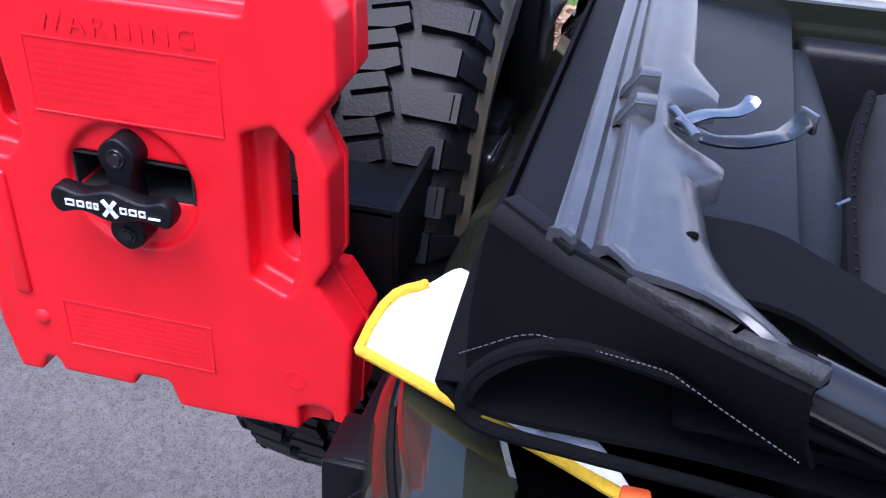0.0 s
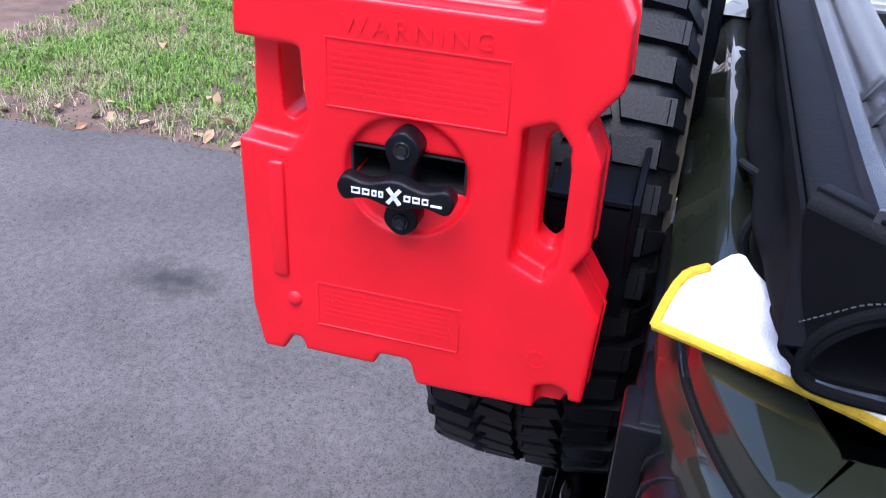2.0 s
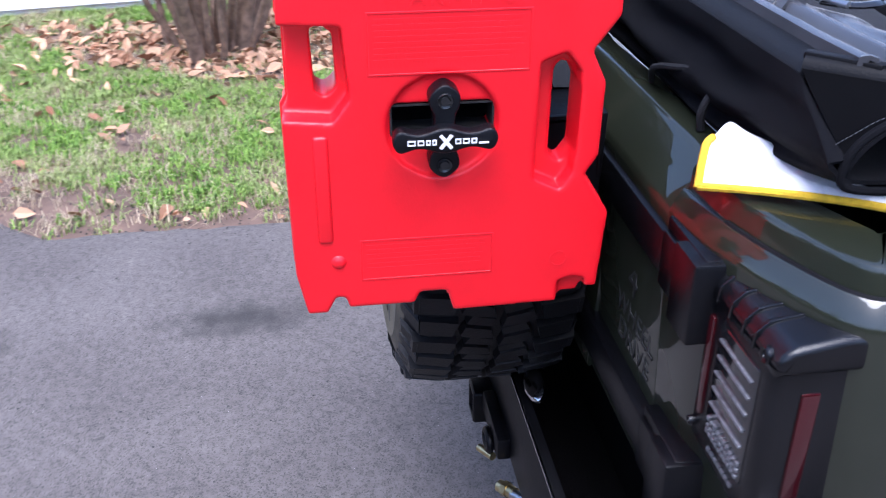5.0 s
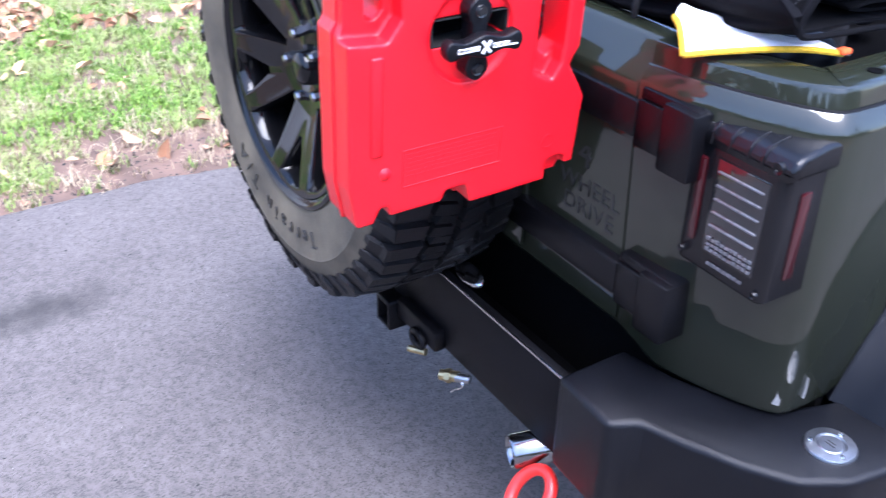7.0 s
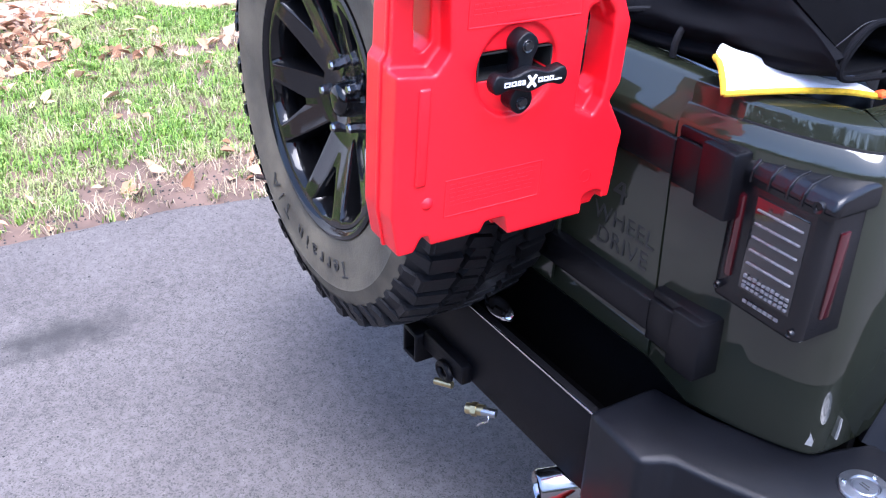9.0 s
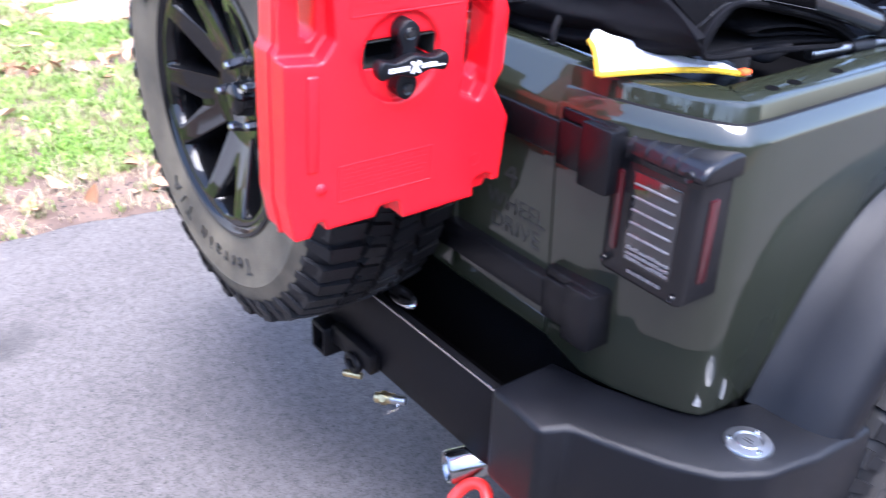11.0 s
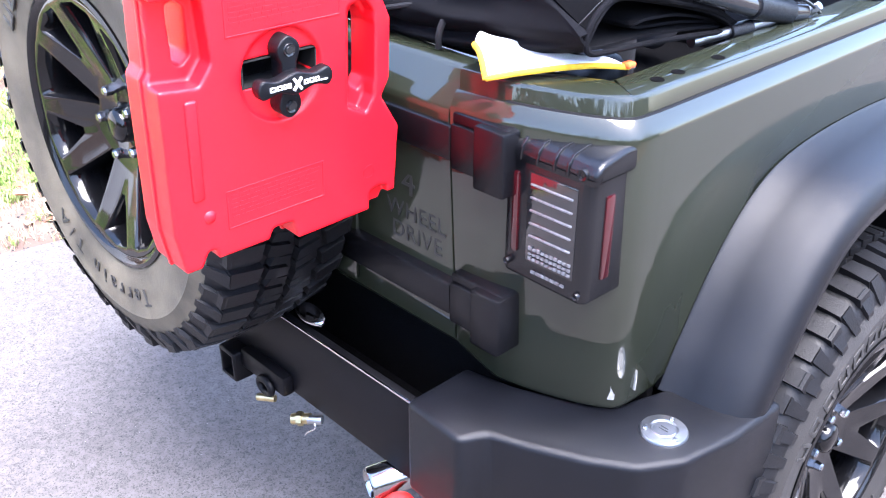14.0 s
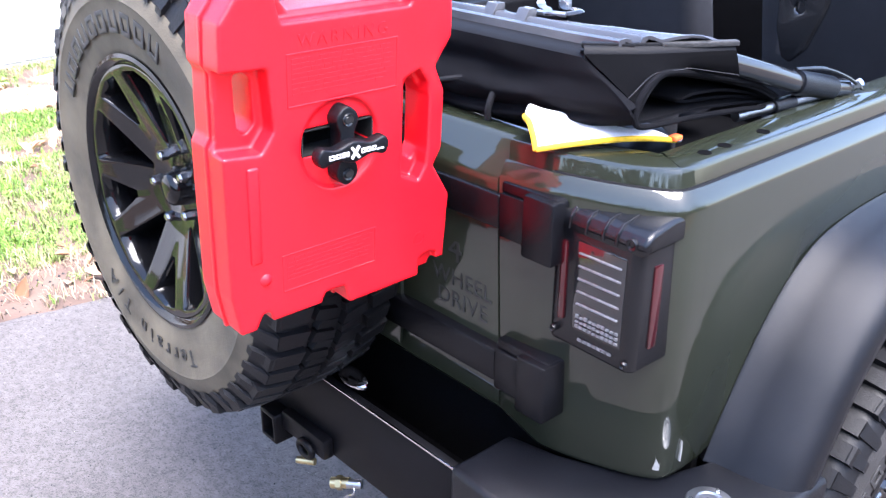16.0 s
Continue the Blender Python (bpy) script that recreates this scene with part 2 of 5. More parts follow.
def prism(outline, axis, a, b, bevel=0.0, seg=2, only=None):
    """A closed outline pushed from a to b along an axis (0 x, 1 y, 2 z)."""
    bm = bmesh.new()

    def at(p, q):
        return {0: (q, p[0], p[1]), 1: (p[0], q, p[1]), 2: (p[0], p[1], q)}[axis]

    lo, hi = [bm.verts.new(at(p, a)) for p in outline], [bm.verts.new(at(p, b)) for p in outline]
    bm.faces.new(lo[::-1])
    bm.faces.new(hi)
    for i in range(len(lo)):
        j = (i + 1) % len(lo)
        bm.faces.new((lo[i], lo[j], hi[j], hi[i]))
    bmesh.ops.recalc_face_normals(bm, faces=bm.faces)
    if bevel:
        edges = [e for e in bm.edges if e.calc_face_angle(0) > radians(15)]
        bmesh.ops.bevel(bm, geom=edges, offset=bevel, segments=seg, profile=0.5, affect="EDGES")
    return bm


def lathe(profile, seg=64, axis="y", center=(0, 0, 0), closed=False):
    """Turns (radius, offset along the axis) round the axis."""
    bm = bmesh.new()
    rings = []
    for k in range(seg):
        a = 2 * math.pi * k / seg
        ring = []
        for r, o in profile:
            u, w = r * math.cos(a), r * math.sin(a)
            p = {"y": (u, o, w), "x": (o, u, w), "z": (u, w, o)}[axis]
            ring.append(bm.verts.new(Vector(center) + Vector(p)))
        rings.append(ring)
    n = len(profile)
    for k in range(seg):
        r0, r1 = rings[k], rings[(k + 1) % seg]
        for i in range(n if closed else n - 1):
            j = (i + 1) % n
            bm.faces.new((r0[i], r0[j], r1[j], r1[i]))
    bmesh.ops.remove_doubles(bm, verts=bm.verts, dist=1e-6)
    return bm


def tube(points, radius, seg=12, closed=False, cap=True):
    """A round bar through points; radius may be one number or one for each point."""
    bm = bmesh.new()
    pts = [Vector(p) for p in points]
    n = len(pts)
    rad = radius if isinstance(radius, (list, tuple)) else [radius] * n
    rings, up = [], None
    for i, p in enumerate(pts):
        a = pts[i - 1] if i or closed else p
        b = pts[(i + 1) % n] if i < n - 1 or closed else p
        d = (b - a).normalized()
        if up is None:
            up = Vector((0, 0, 1)) if abs(d.z) < 0.9 else Vector((1, 0, 0))
        side = d.cross(up).normalized()
        up = side.cross(d).normalized()
        rings.append([bm.verts.new(p + rad[i] * (math.cos(t) * side + math.sin(t) * up))
                      for t in (2 * math.pi * k / seg for k in range(seg))])
    for i in range(n if closed else n - 1):
        r0, r1 = rings[i], rings[(i + 1) % n]
        for k in range(seg):
            bm.faces.new((r0[k], r0[(k + 1) % seg], r1[(k + 1) % seg], r1[k]))
    if cap and not closed:
        bm.faces.new(rings[0][::-1])
        bm.faces.new(rings[-1])
    return bm


def rod(a, b, r, seg=16):
    return tube([a, b], r, seg)


def smooth_path(points, steps=6, closed=False):
    """A curve that passes through the points."""
    p = [Vector(q) for q in points]
    n, out = len(p), []
    for i in range(n if closed else n - 1):
        a, b, c, d = (p[(i - 1) % n] if closed or i else p[i], p[i], p[(i + 1) % n],
                      p[(i + 2) % n] if closed or i < n - 2 else p[(i + 1) % n])
        for k in range(steps):
            t = k / steps
            out.append(0.5 * ((2 * b) + (c - a) * t + (2 * a - 5 * b + 4 * c - d) * t * t + (3 * b - a - 3 * c + d) * t ** 3))
    if not closed:
        out.append(p[-1])
    return out


def sheet(rows, thick=0.0, closed_u=False):
    """A skin over a grid of points (rows of equal length), with a thickness."""
    bm = bmesh.new()
    v = [[bm.verts.new(p) for p in r] for r in rows]
    m = len(rows[0])
    for i in range(len(rows) - 1):
        for j in range(m if closed_u else m - 1):
            k = (j + 1) % m
            bm.faces.new((v[i][j], v[i][k], v[i + 1][k], v[i + 1][j]))
    bmesh.ops.recalc_face_normals(bm, faces=bm.faces)
    if thick:
        bmesh.ops.solidify(bm, geom=bm.faces[:], thickness=thick)
    return bm


def carve(bm, cutters, bevel=0.0, seg=2, angle=30):
    """Takes the cutters out of a solid, then rounds its edges."""
    def hold(b):
        me = bpy.data.meshes.new("solid")
        bmesh.ops.recalc_face_normals(b, faces=b.faces)
        b.to_mesh(me)
        b.free()
        return new("solid", me)

    base, cuts = hold(bm), [hold(c) for c in cutters]
    for c in cuts:
        mod = base.modifiers.new("cut", "BOOLEAN")
        mod.operation, mod.object, mod.solver = "DIFFERENCE", c, "EXACT"
    if bevel:
        mod = base.modifiers.new("round", "BEVEL")
        mod.width, mod.segments, mod.limit_method, mod.angle_limit = bevel, seg, "ANGLE", radians(angle)
    me = bpy.data.meshes.new_from_object(base.evaluated_get(bpy.context.evaluated_depsgraph_get()))
    out = bmesh.new()
    out.from_mesh(me)
    for o in (base, *cuts):
        old = o.data
        bpy.data.objects.remove(o)
        bpy.data.meshes.remove(old)
    bpy.data.meshes.remove(me)
    return out


def moulded(bm, cutters, voxel, rounds):
    """Takes the cutters out of a solid and softens all its edges, as rotational moulding does."""
    solid = carve(bm, cutters)
    me = bpy.data.meshes.new("solid")
    solid.to_mesh(me)
    solid.free()
    ob = new("solid", me)
    mod = ob.modifiers.new("skin", "REMESH")
    mod.mode, mod.voxel_size = "VOXEL", voxel
    mod = ob.modifiers.new("soft", "SMOOTH")
    mod.factor, mod.iterations = 0.5, rounds
    fine = bpy.data.meshes.new_from_object(ob.evaluated_get(bpy.context.evaluated_depsgraph_get()))
    out = bmesh.new()
    out.from_mesh(fine)
    bpy.data.objects.remove(ob)
    bpy.data.meshes.remove(me)
    bpy.data.meshes.remove(fine)
    return out


def lettering(name, body, size, m, mat, parent, depth=0.0006, spacing=1.0, label=""):
    """Raised letters in the built-in font, made into a mesh."""
    cu = bpy.data.curves.new(name, "FONT")
    cu.body, cu.size, cu.extrude, cu.align_x, cu.align_y, cu.space_character = body, size, depth, "CENTER", "CENTER", spacing
    tmp = new("letters", cu)
    me = bpy.data.meshes.new_from_object(tmp.evaluated_get(bpy.context.evaluated_depsgraph_get()))
    bpy.data.objects.remove(tmp)
    bpy.data.curves.remove(cu)
    me.transform(m)
    me.materials.clear()
    me.materials.append(mat)
    ob = new(name, me)
    hang(ob, parent)
    if label:
        tagged(ob, label)
    return ob


# ---- ground ----
def edge_x(y):
    """The driveway's ragged edge against the lawn."""
    ys = [-40, -3.5, -2.67, -2.2, -1.79, -1.4, -0.85, -0.2, 0.2, 1.0, 40]
    xs = [-2.2, -2.0, -1.97, -2.06, -2.02, -1.72, -1.74, -1.74, -1.68, -1.6, -1.6]
    return float(np.interp(y, ys, xs)) + 0.03 * noise.noise((0, y * 3, 0)) + 0.018 * noise.noise((3, y * 11, 0))


def ground_z(x, y):
    """Height of the lawn soil."""
    far = max(0.0, edge_x(y) - x)
    return -0.012 + 0.03 * min(1, far / 0.5) + 0.02 * noise.noise((x * 1.7, y * 1.7, 0)) * min(1, far / 0.3) \
        + 0.008 * noise.noise((x * 8, y * 8, 2)) * min(1, far / 0.1)


rows = []
xs = [-3000, -300, -60, -20, -9, *np.linspace(-6, -1.3, 95), 8, 60, 300, 3000]
ysg = [-3000, -300, -60, -20, -8, *np.linspace(-5, 4, 110), 9, 60, 300, 3000]
for y in ysg:
    rows.append([(x, y, ground_z(x, y) if -6 <= x <= -1.3 and -5 <= y <= 4 else -0.012) for x in xs])
ground = tagged(part("ground", sheet(rows), SOIL, smooth=80), "bare brown soil under the lawn beside the driveway", "ground", kind="structure")
rows = []
for y in [-40, -20, -10, -6, *np.linspace(-4, 3, 160), 8, 20, 40]:
    e = edge_x(y)
    rows.append([(e - 0.03, y, -0.02), (e, y, -0.004), (e + 0.035, y, 0.0), (e + 0.6, y, 0.0), (1.0, y, 0.0), (8, y, 0.0)])
driveway = tagged(part("driveway", sheet(rows), ASPHALT, smooth=80), "worn grey asphalt driveway with dark oil stains", "driveway", kind="structure")

# ---- house wall behind the lawn ----
HOUSE = pose(-5.2, 0, 0, 0, 0, 10.6)


def wall_x(y):
    return -5.2 - 0.187 * y


wall = tagged(part("house_wall", moved(box(-0.33, -0.03, -9, 9, -0.1, 3.2), HOUSE), WALLW), "white house wall beyond the lawn", "wall", kind="structure")
for k in range(16):
    board = prism([(-0.03, 0.06 + k * 0.19), (-0.002, 0.06 + k * 0.19), (-0.017, 0.25 + k * 0.19), (-0.03, 0.25 + k * 0.19)], 1, -9, 9)
    part("siding_board", moved(board, HOUSE), WALLW, wall)


# ---- wheels ----
TYRE_R = 0.398


def tyre_carcass():
    half = [(0.222, 0.092), (0.226, 0.108), (0.238, 0.117), (0.246, 0.1175), (0.25, 0.119), (0.29, 0.126), (0.318, 0.1275), (0.322, 0.1295),
            (0.327, 0.1275), (0.35, 0.121), (0.368, 0.113), (0.380, 0.103), (0.3845, 0.09), (0.3855, 0.05)]
    bm = lathe(half + [(r, -o) for r, o in half[::-1]], 96, "y")
    for f in bm.faces:
        c = f.calc_center_median()
        f.material_index = 1 if math.hypot(c.x, c.z) > 0.352 else 0
    return bm


def tread(pitches=54):
    """Mud-terrain lugs: two staggered middle rows and shoulder lugs that run down the sidewall."""
    verts, faces = [], []

    def block(ring, r0, r1, shrink):
        n, first = len(ring), len(verts)
        ca, co = sum(a for a, o in ring) / n, sum(o for a, o in ring) / n
        for r, s in ((r0, 1.0), (r1, shrink)):
            for i, (a, o) in enumerate(ring):
                a, o = ca + (a - ca) * s, co + (o - co) * s
                rr = r[i] if isinstance(r, list) else r
                verts.append((rr * math.cos(a), o, rr * math.sin(a)))
        faces.append(tuple(first + n + i for i in range(n)))
        for i in range(n):
            j = (i + 1) % n
            faces.append((first + i, first + j, first + n + j, first + n + i))

    step = 2 * math.pi / pitches
    for k in range(pitches):
        a = k * step
        for side in (1, -1):
            b = a + (0.0 if side > 0 else step * 0.45)
            # middle lugs, hooked and slanted
            block([(b - step * 0.02, side * 0.003), (b + step * 0.44, side * 0.008), (b + step * 0.66, side * 0.046), (b + step * 0.24, side * 0.053),
                   (b + step * 0.06, side * 0.034)], 0.383, TYRE_R, 0.92)
            block([(b + step * 0.53, side * 0.006), (b + step * 0.90, side * 0.003), (b + step * 1.10, side * 0.038), (b + step * 0.76, side * 0.046)],
                  0.383, TYRE_R - 0.001, 0.90)
            # shoulder lugs, every second one longer
            long = 0.115 if k % 2 else 0.106
            ring = [(b + step * 0.20, side * 0.060), (b + step * 0.84, side * 0.053), (b + step * 0.88, side * long), (b + step * 0.18, side * long)]
            block(ring, [0.383, 0.383, 0.372, 0.372], [TYRE_R, TYRE_R, TYRE_R - 0.008, TYRE_R - 0.008], 0.94)
            low = [(b + step * 0.24, side * 0.106), (b + step * 0.82, side * 0.106), (b + step * 0.74, side * 0.126), (b + step * 0.32, side * 0.126)]
            block(low, [0.372, 0.372, 0.346, 0.346], [0.393, 0.393, 0.358, 0.358] if k % 2 else [0.390, 0.390, 0.350, 0.350], 0.96)
    bm = bmesh.new()
    me = bpy.data.meshes.new("lugs")
    me.from_pydata(verts, [], faces)
    bm.from_mesh(me)
    bpy.data.meshes.remove(me)
    return bm


def rim_barrel():
    out = [(0.222, 0.100), (0.222, -0.098), (0.228, -0.112), (0.234, -0.116), (0.2345, -0.119), (0.228, -0.121), (0.219, -0.116), (0.214, -0.104),
           (0.206, -0.085), (0.200, -0.02), (0.192, 0.08), (0.20, 0.100), (0.222, 0.100)]
    return lathe(out, 96, "y")


def wheel_face():
    """Five broad spokes: a dished face with wide windows between them and a slot in each."""
    prof = [(0.030, -0.030), (0.030, -0.066), (0.072, -0.069), (0.086, -0.073), (0.15, -0.094), (0.200, -0.112), (0.2165, -0.114), (0.2165, -0.050), (0.15, -0.044), (0.08, -0.03)]
    cutters = []

    def opening(mid, r0, r1, half, tip):
        pts = [(r0, -tip), (r1 * 0.985, -half), (r1, -half * 0.85), (r1 * 1.012, 0), (r1, half * 0.85), (r1 * 0.985, half), (r0, tip)]
        return prism([(r * math.cos(mid + radians(a)), r * math.sin(mid + radians(a))) for r, a in pts], 1, -0.2, 0.05)

    def face(r):
        return float(np.interp(r, [0.030, 0.072, 0.086, 0.15, 0.200, 0.2165], [-0.066, -0.069, -0.073, -0.094, -0.112, -0.114]))

    def chamfer(mid, r0, r1, half, tip):
        """A broad bevel round a window, which follows the dish."""
        pts = [(r0, -tip), (r1 * 0.985, -half), (r1, -half * 0.85), (r1 * 1.012, 0), (r1, half * 0.85), (r1 * 0.985, half), (r0, tip)]
        ring = [Vector((r * math.cos(mid + radians(a)), r * math.sin(mid + radians(a)))) for r, a in pts]
        c = sum(ring, Vector((0, 0))) / len(ring)
        bm, lo, hi = bmesh.new(), [], []
        for p in ring:
            wide = p + (p - c).normalized() * 0.0085
            if wide.length > 0.2115:
                wide = wide.normalized() * 0.2115
            lo.append(bm.verts.new((wide.x, face(wide.length) - 0.003, wide.y)))
            hi.append(bm.verts.new((p.x, face(p.length) + 0.014, p.y)))
        bm.faces.new(lo[::-1])
        bm.faces.new(hi)
        for i in range(len(lo)):
            j = (i + 1) % len(lo)
            bm.faces.new((lo[i], lo[j], hi[j], hi[i]))
        return bm

    for k in range(5):
        mid = radians(90 + 72 * k)
        for window in ((mid, 0.080, 0.200, 13.5, 4.0), (mid + radians(36), 0.130, 0.200, 10.5, 2.2)):
            cutters += [opening(*window), chamfer(*window)]
    return carve(lathe(prof, 90, "y", closed=True), cutters, 0.0012, 2, 40)


def build_wheel(root, m, tyre_name, tyre_label, words, loose, wall_mat):
    """Tyre and rim under a thing; m takes the wheel (axis y, outer side -y) to its place."""
    tyre = part(tyre_name, moved(tyre_carcass(), m), [wall_mat, RUBBER], root, tyre_label)
    part("tread", moved(tread(), m), RUBBER, tyre, "black chunky mud-terrain tread lugs", smooth=25)
    for text, mid, size, rad in words:
        n = len(text)
        for i, ch in enumerate(text):
            if ch == " ":
                continue
            a = mid - (i - (n - 1) / 2) * size * 0.72 / rad
            place = m @ Matrix.Translation((rad * math.cos(a), -0.1262, rad * math.sin(a))) @ pose(0, 0, 0, 90, 0, 0) @ pose(0, 0, 0, 0, 0, math.degrees(a) - 90)
            lettering("letter", ch, size, place, LETTER, tyre, 0.0012)
    # the maker's mark as plain raised bars along the upper sidewall
    for k in range(10):
        a = radians(150 - 9.2 * k)
        mark = carve(box(-0.016, 0.016, -0.0015, 0.0015, -0.018, 0.018), [box(-0.009, 0.009, -0.01, 0.01, -0.010, 0.010 if k % 3 else 0.03)], 0.0006)
        place = m @ Matrix.Translation((0.286 * math.cos(a), -0.1262, 0.286 * math.sin(a))) @ pose(0, 0, 0, 0, 90 - math.degrees(a), 0)
        part("mark_bar", moved(mark, place), LETTER, tyre)
    rim = part("rim", moved(rim_barrel(), m), RIM, root if loose else tyre, "gloss black alloy rim")
    hub_root = rim if loose else tyre
    part("spokes", moved(wheel_face(), m), RIM, hub_root, "five broad gloss black spokes", smooth=30)
    hub = lathe([(0.0, -0.086), (0.016, -0.085), (0.024, -0.082), (0.029, -0.076), (0.031, -0.060), (0.031, 0.0), (0, 0.0)], 48, "y")
    part("hub", moved(hub, m), RIM, hub_root)
    disc = lathe([(0.06, 0.03), (0.165, 0.03), (0.165, 0.045), (0.06, 0.045)], 48, "y", closed=True)
    part("brake_disc", moved(disc, m), STEEL, hub_root)
    for k in range(5):
        a = radians(36 + 72 * k)
        c = Vector((0.0585 * math.cos(a), 0, 0.0585 * math.sin(a)))
        nut = lathe([(0.0, -0.083), (0.006, -0.0825), (0.0085, -0.079), (0.0095, -0.066), (0.0, -0.066)], 6, "y", c)
        part("lug_nut", moved(nut, m), NUT, hub_root, "chrome lug nut", smooth=20)
    return tyre


def new_root(name, at, label, category, group=""):
    ob = new(name)
    ob.location = at
    ob.empty_display_size = 0.05
    tagged(ob, label, category, group)
    return ob


SPARE = pose(-0.100, -0.218, 0.966, 0, 0, 0) @ Matrix.Diagonal((1.02, 1.03, 1.02, 1.0))


# ---- vehicle ----
car = new_root("off_road_vehicle", (0, 0.54, 0), "dark olive green open off-road vehicle parked on the asphalt", "car")
build_wheel(car, SPARE, "spare_wheel", "dusty spare wheel with mud-terrain tyre on the tailgate", (("Terrain T/A", radians(262), 0.044, 0.284),), False, DUSTY)

PLAN = smooth_path([(0.489, -0.062, 0), (0.56, -0.056, 0), (0.62, -0.042, 0), (0.68, -0.020, 0), (0.722, 0.002, 0), (0.742, 0.024, 0), (0.747, 0.065, 0)], 5) \
    + [Vector((0.747, y, 0)) for y in np.linspace(0.1, 1.62, 60)]
SKIN = [(0.0, 1.096), (0.003, 1.104), (0.013, 1.1195), (0.0155, 1.1215), (0.018, 1.1195), (0.0195, 1.1195), (0.0215, 1.1235), (0.023, 1.1420), (0.026, 1.1475),
        (0.030, 1.1495), (0.085, 1.1495), (0.090, 1.146), (0.091, 1.13), (0.091, 0.70)]


def arch_low(y):
    return float(np.interp(y, [0.105, 0.14, 0.22, 0.31, 0.41, 0.56, 0.76, 0.95, 1.1, 1.2, 1.25], [0.63, 0.72, 0.845, 0.92, 0.955, 0.965, 0.96, 0.935, 0.86, 0.76, 0.63]))


def corner_panel(side):
    rows = []
    for i, p in enumerate(PLAN):
        a, b = PLAN[max(0, i - 1)], PLAN[min(len(PLAN) - 1, i + 1)]
        d = (b - a).normalized()
        inward = Vector((-d.y, d.x, 0))
        low = max(0.674, arch_low(p.y)) if p.x > 0.744 else 0.674 + 0.028 * max(0, (0.56 - p.x) / 0.07)
        # the skin tucks under at its lower edge
        prof = [(0.03, low - 0.012), (0.006, low), (0.0, low + 0.012), (0.0, low + 0.5 * (1.096 - low))] + SKIN
        back = min(1, max(0, 1 - p.y / 0.12))
        r = []
        for o, z in prof:
            x, y = p.x + inward.x * o, p.y + inward.y * o
            if o > 0.05:
                x = min(x, 0.747 - o)
                y = max(y, 0.062) if p.x > 0.735 else min(y, 0.062)
            r.append(Vector((x * side, y - 0.022 * back * (z - 0.64) / 0.45, z)))
        rows.append(r)
    return sheet(rows)


panel = part("corner_panel", corner_panel(1), PAINT, car, "dark olive painted body side and corner", smooth=30)
part("corner_panel", corner_panel(-1), PAINT, car, smooth=30)
# a thin black strip draws the groove's dark line below the rail
groove_path = []
for i, p in enumerate(PLAN[6:], 6):
    d = (PLAN[min(len(PLAN) - 1, i + 1)] - PLAN[i - 1]).normalized()
    back = min(1, max(0, 1 - p.y / 0.12))
    groove_path.append((p.x - d.y * 0.0187, p.y + d.x * 0.0187 - 0.022 * back * (1.121 - 0.64) / 0.45, 1.1212))
part("groove_line", tube(groove_path, 0.0026, 6), HEADSEAL, car, "thin black strip in the groove below the rail")
# no holes are cut: black discs paint the dark of the bolt holes
for y in (0.085, 0.132, 0.229, 0.724, 0.755):
    part("rail_hole", lathe([(0, 0.0), (0.0075, 0.0), (0.0088, 0.0008), (0.0095, 0.0), (0.0095, -0.002), (0, -0.002)], 24, "z", (0.700, y, 1.1502)), CARPET_SHADE, car, "black disc for a shaded bolt hole in the top rail")
# black block set below the rail, its colour standing for the hole's shade
part("corner_void", box(0.56, 0.690, -0.02, 0.10, 1.06, 1.09), CARPET_SHADE, car, "black block for the shaded hole at the tub's inner corner")
# chipped paint near the lower corner
for dz, w, h, x, y in ((0.770, 0.010, 0.055, 0.712, -0.0065), (0.695, 0.012, 0.038, 0.7335, 0.0115), (0.702, 0.004, 0.034, 0.7487, 0.047)):
    chip = prism([(-w / 2, 0), (w * 0.3, -h * 0.05), (w / 2, h * 0.5), (w * 0.2, h), (-w * 0.3, h * 0.9), (-w * 0.2, h * 0.4)], 1, 0, 0.003)
    part("paint_chip", moved(chip, pose(x, y - 0.0035, dz, 0, 0, 33 if y < 0.01 else 50 if y < 0.03 else 80)), SCUFF, car, "pale chipped paint")


def tailgate():
    prof = [(-0.03, 0.702), (-0.060, 0.705), (-0.0655, 0.716), (-0.082, 1.085), (-0.080, 1.094), (-0.044, 1.141), (-0.036, 1.146), (-0.002, 1.146), (0.004, 1.14), (0.004, 0.702)]
    return prism(prof, 0, -0.484, 0.484, 0.003, 2)


gate = part("tailgate", tailgate(), PAINT, car, "dark olive tailgate with a sloped shoulder", smooth=30)
lettering("lettering", "4", 0.062, pose(0.392, -0.0766, 0.952, 87.5, 0, 0), DECAL, gate, 0.0008, 1.0, "matt black lettering")
lettering("lettering", "WHEEL", 0.040, pose(0.405, -0.0744, 0.902, 87.5, 0, 0), DECAL, gate, 0.0008, 1.05, "matt black lettering")
lettering("lettering", "DRIVE", 0.040, pose(0.405, -0.0728, 0.864, 87.5, 0, 0), DECAL, gate, 0.0008, 1.08, "matt black lettering")
part("pressed_panel", moved(box(-0.44, 0.26, -0.0045, 0.006, -0.12, 0.18, 0.006), pose(0, -0.072, 0.85, -2.5, 0, 0)), PAINT, gate)


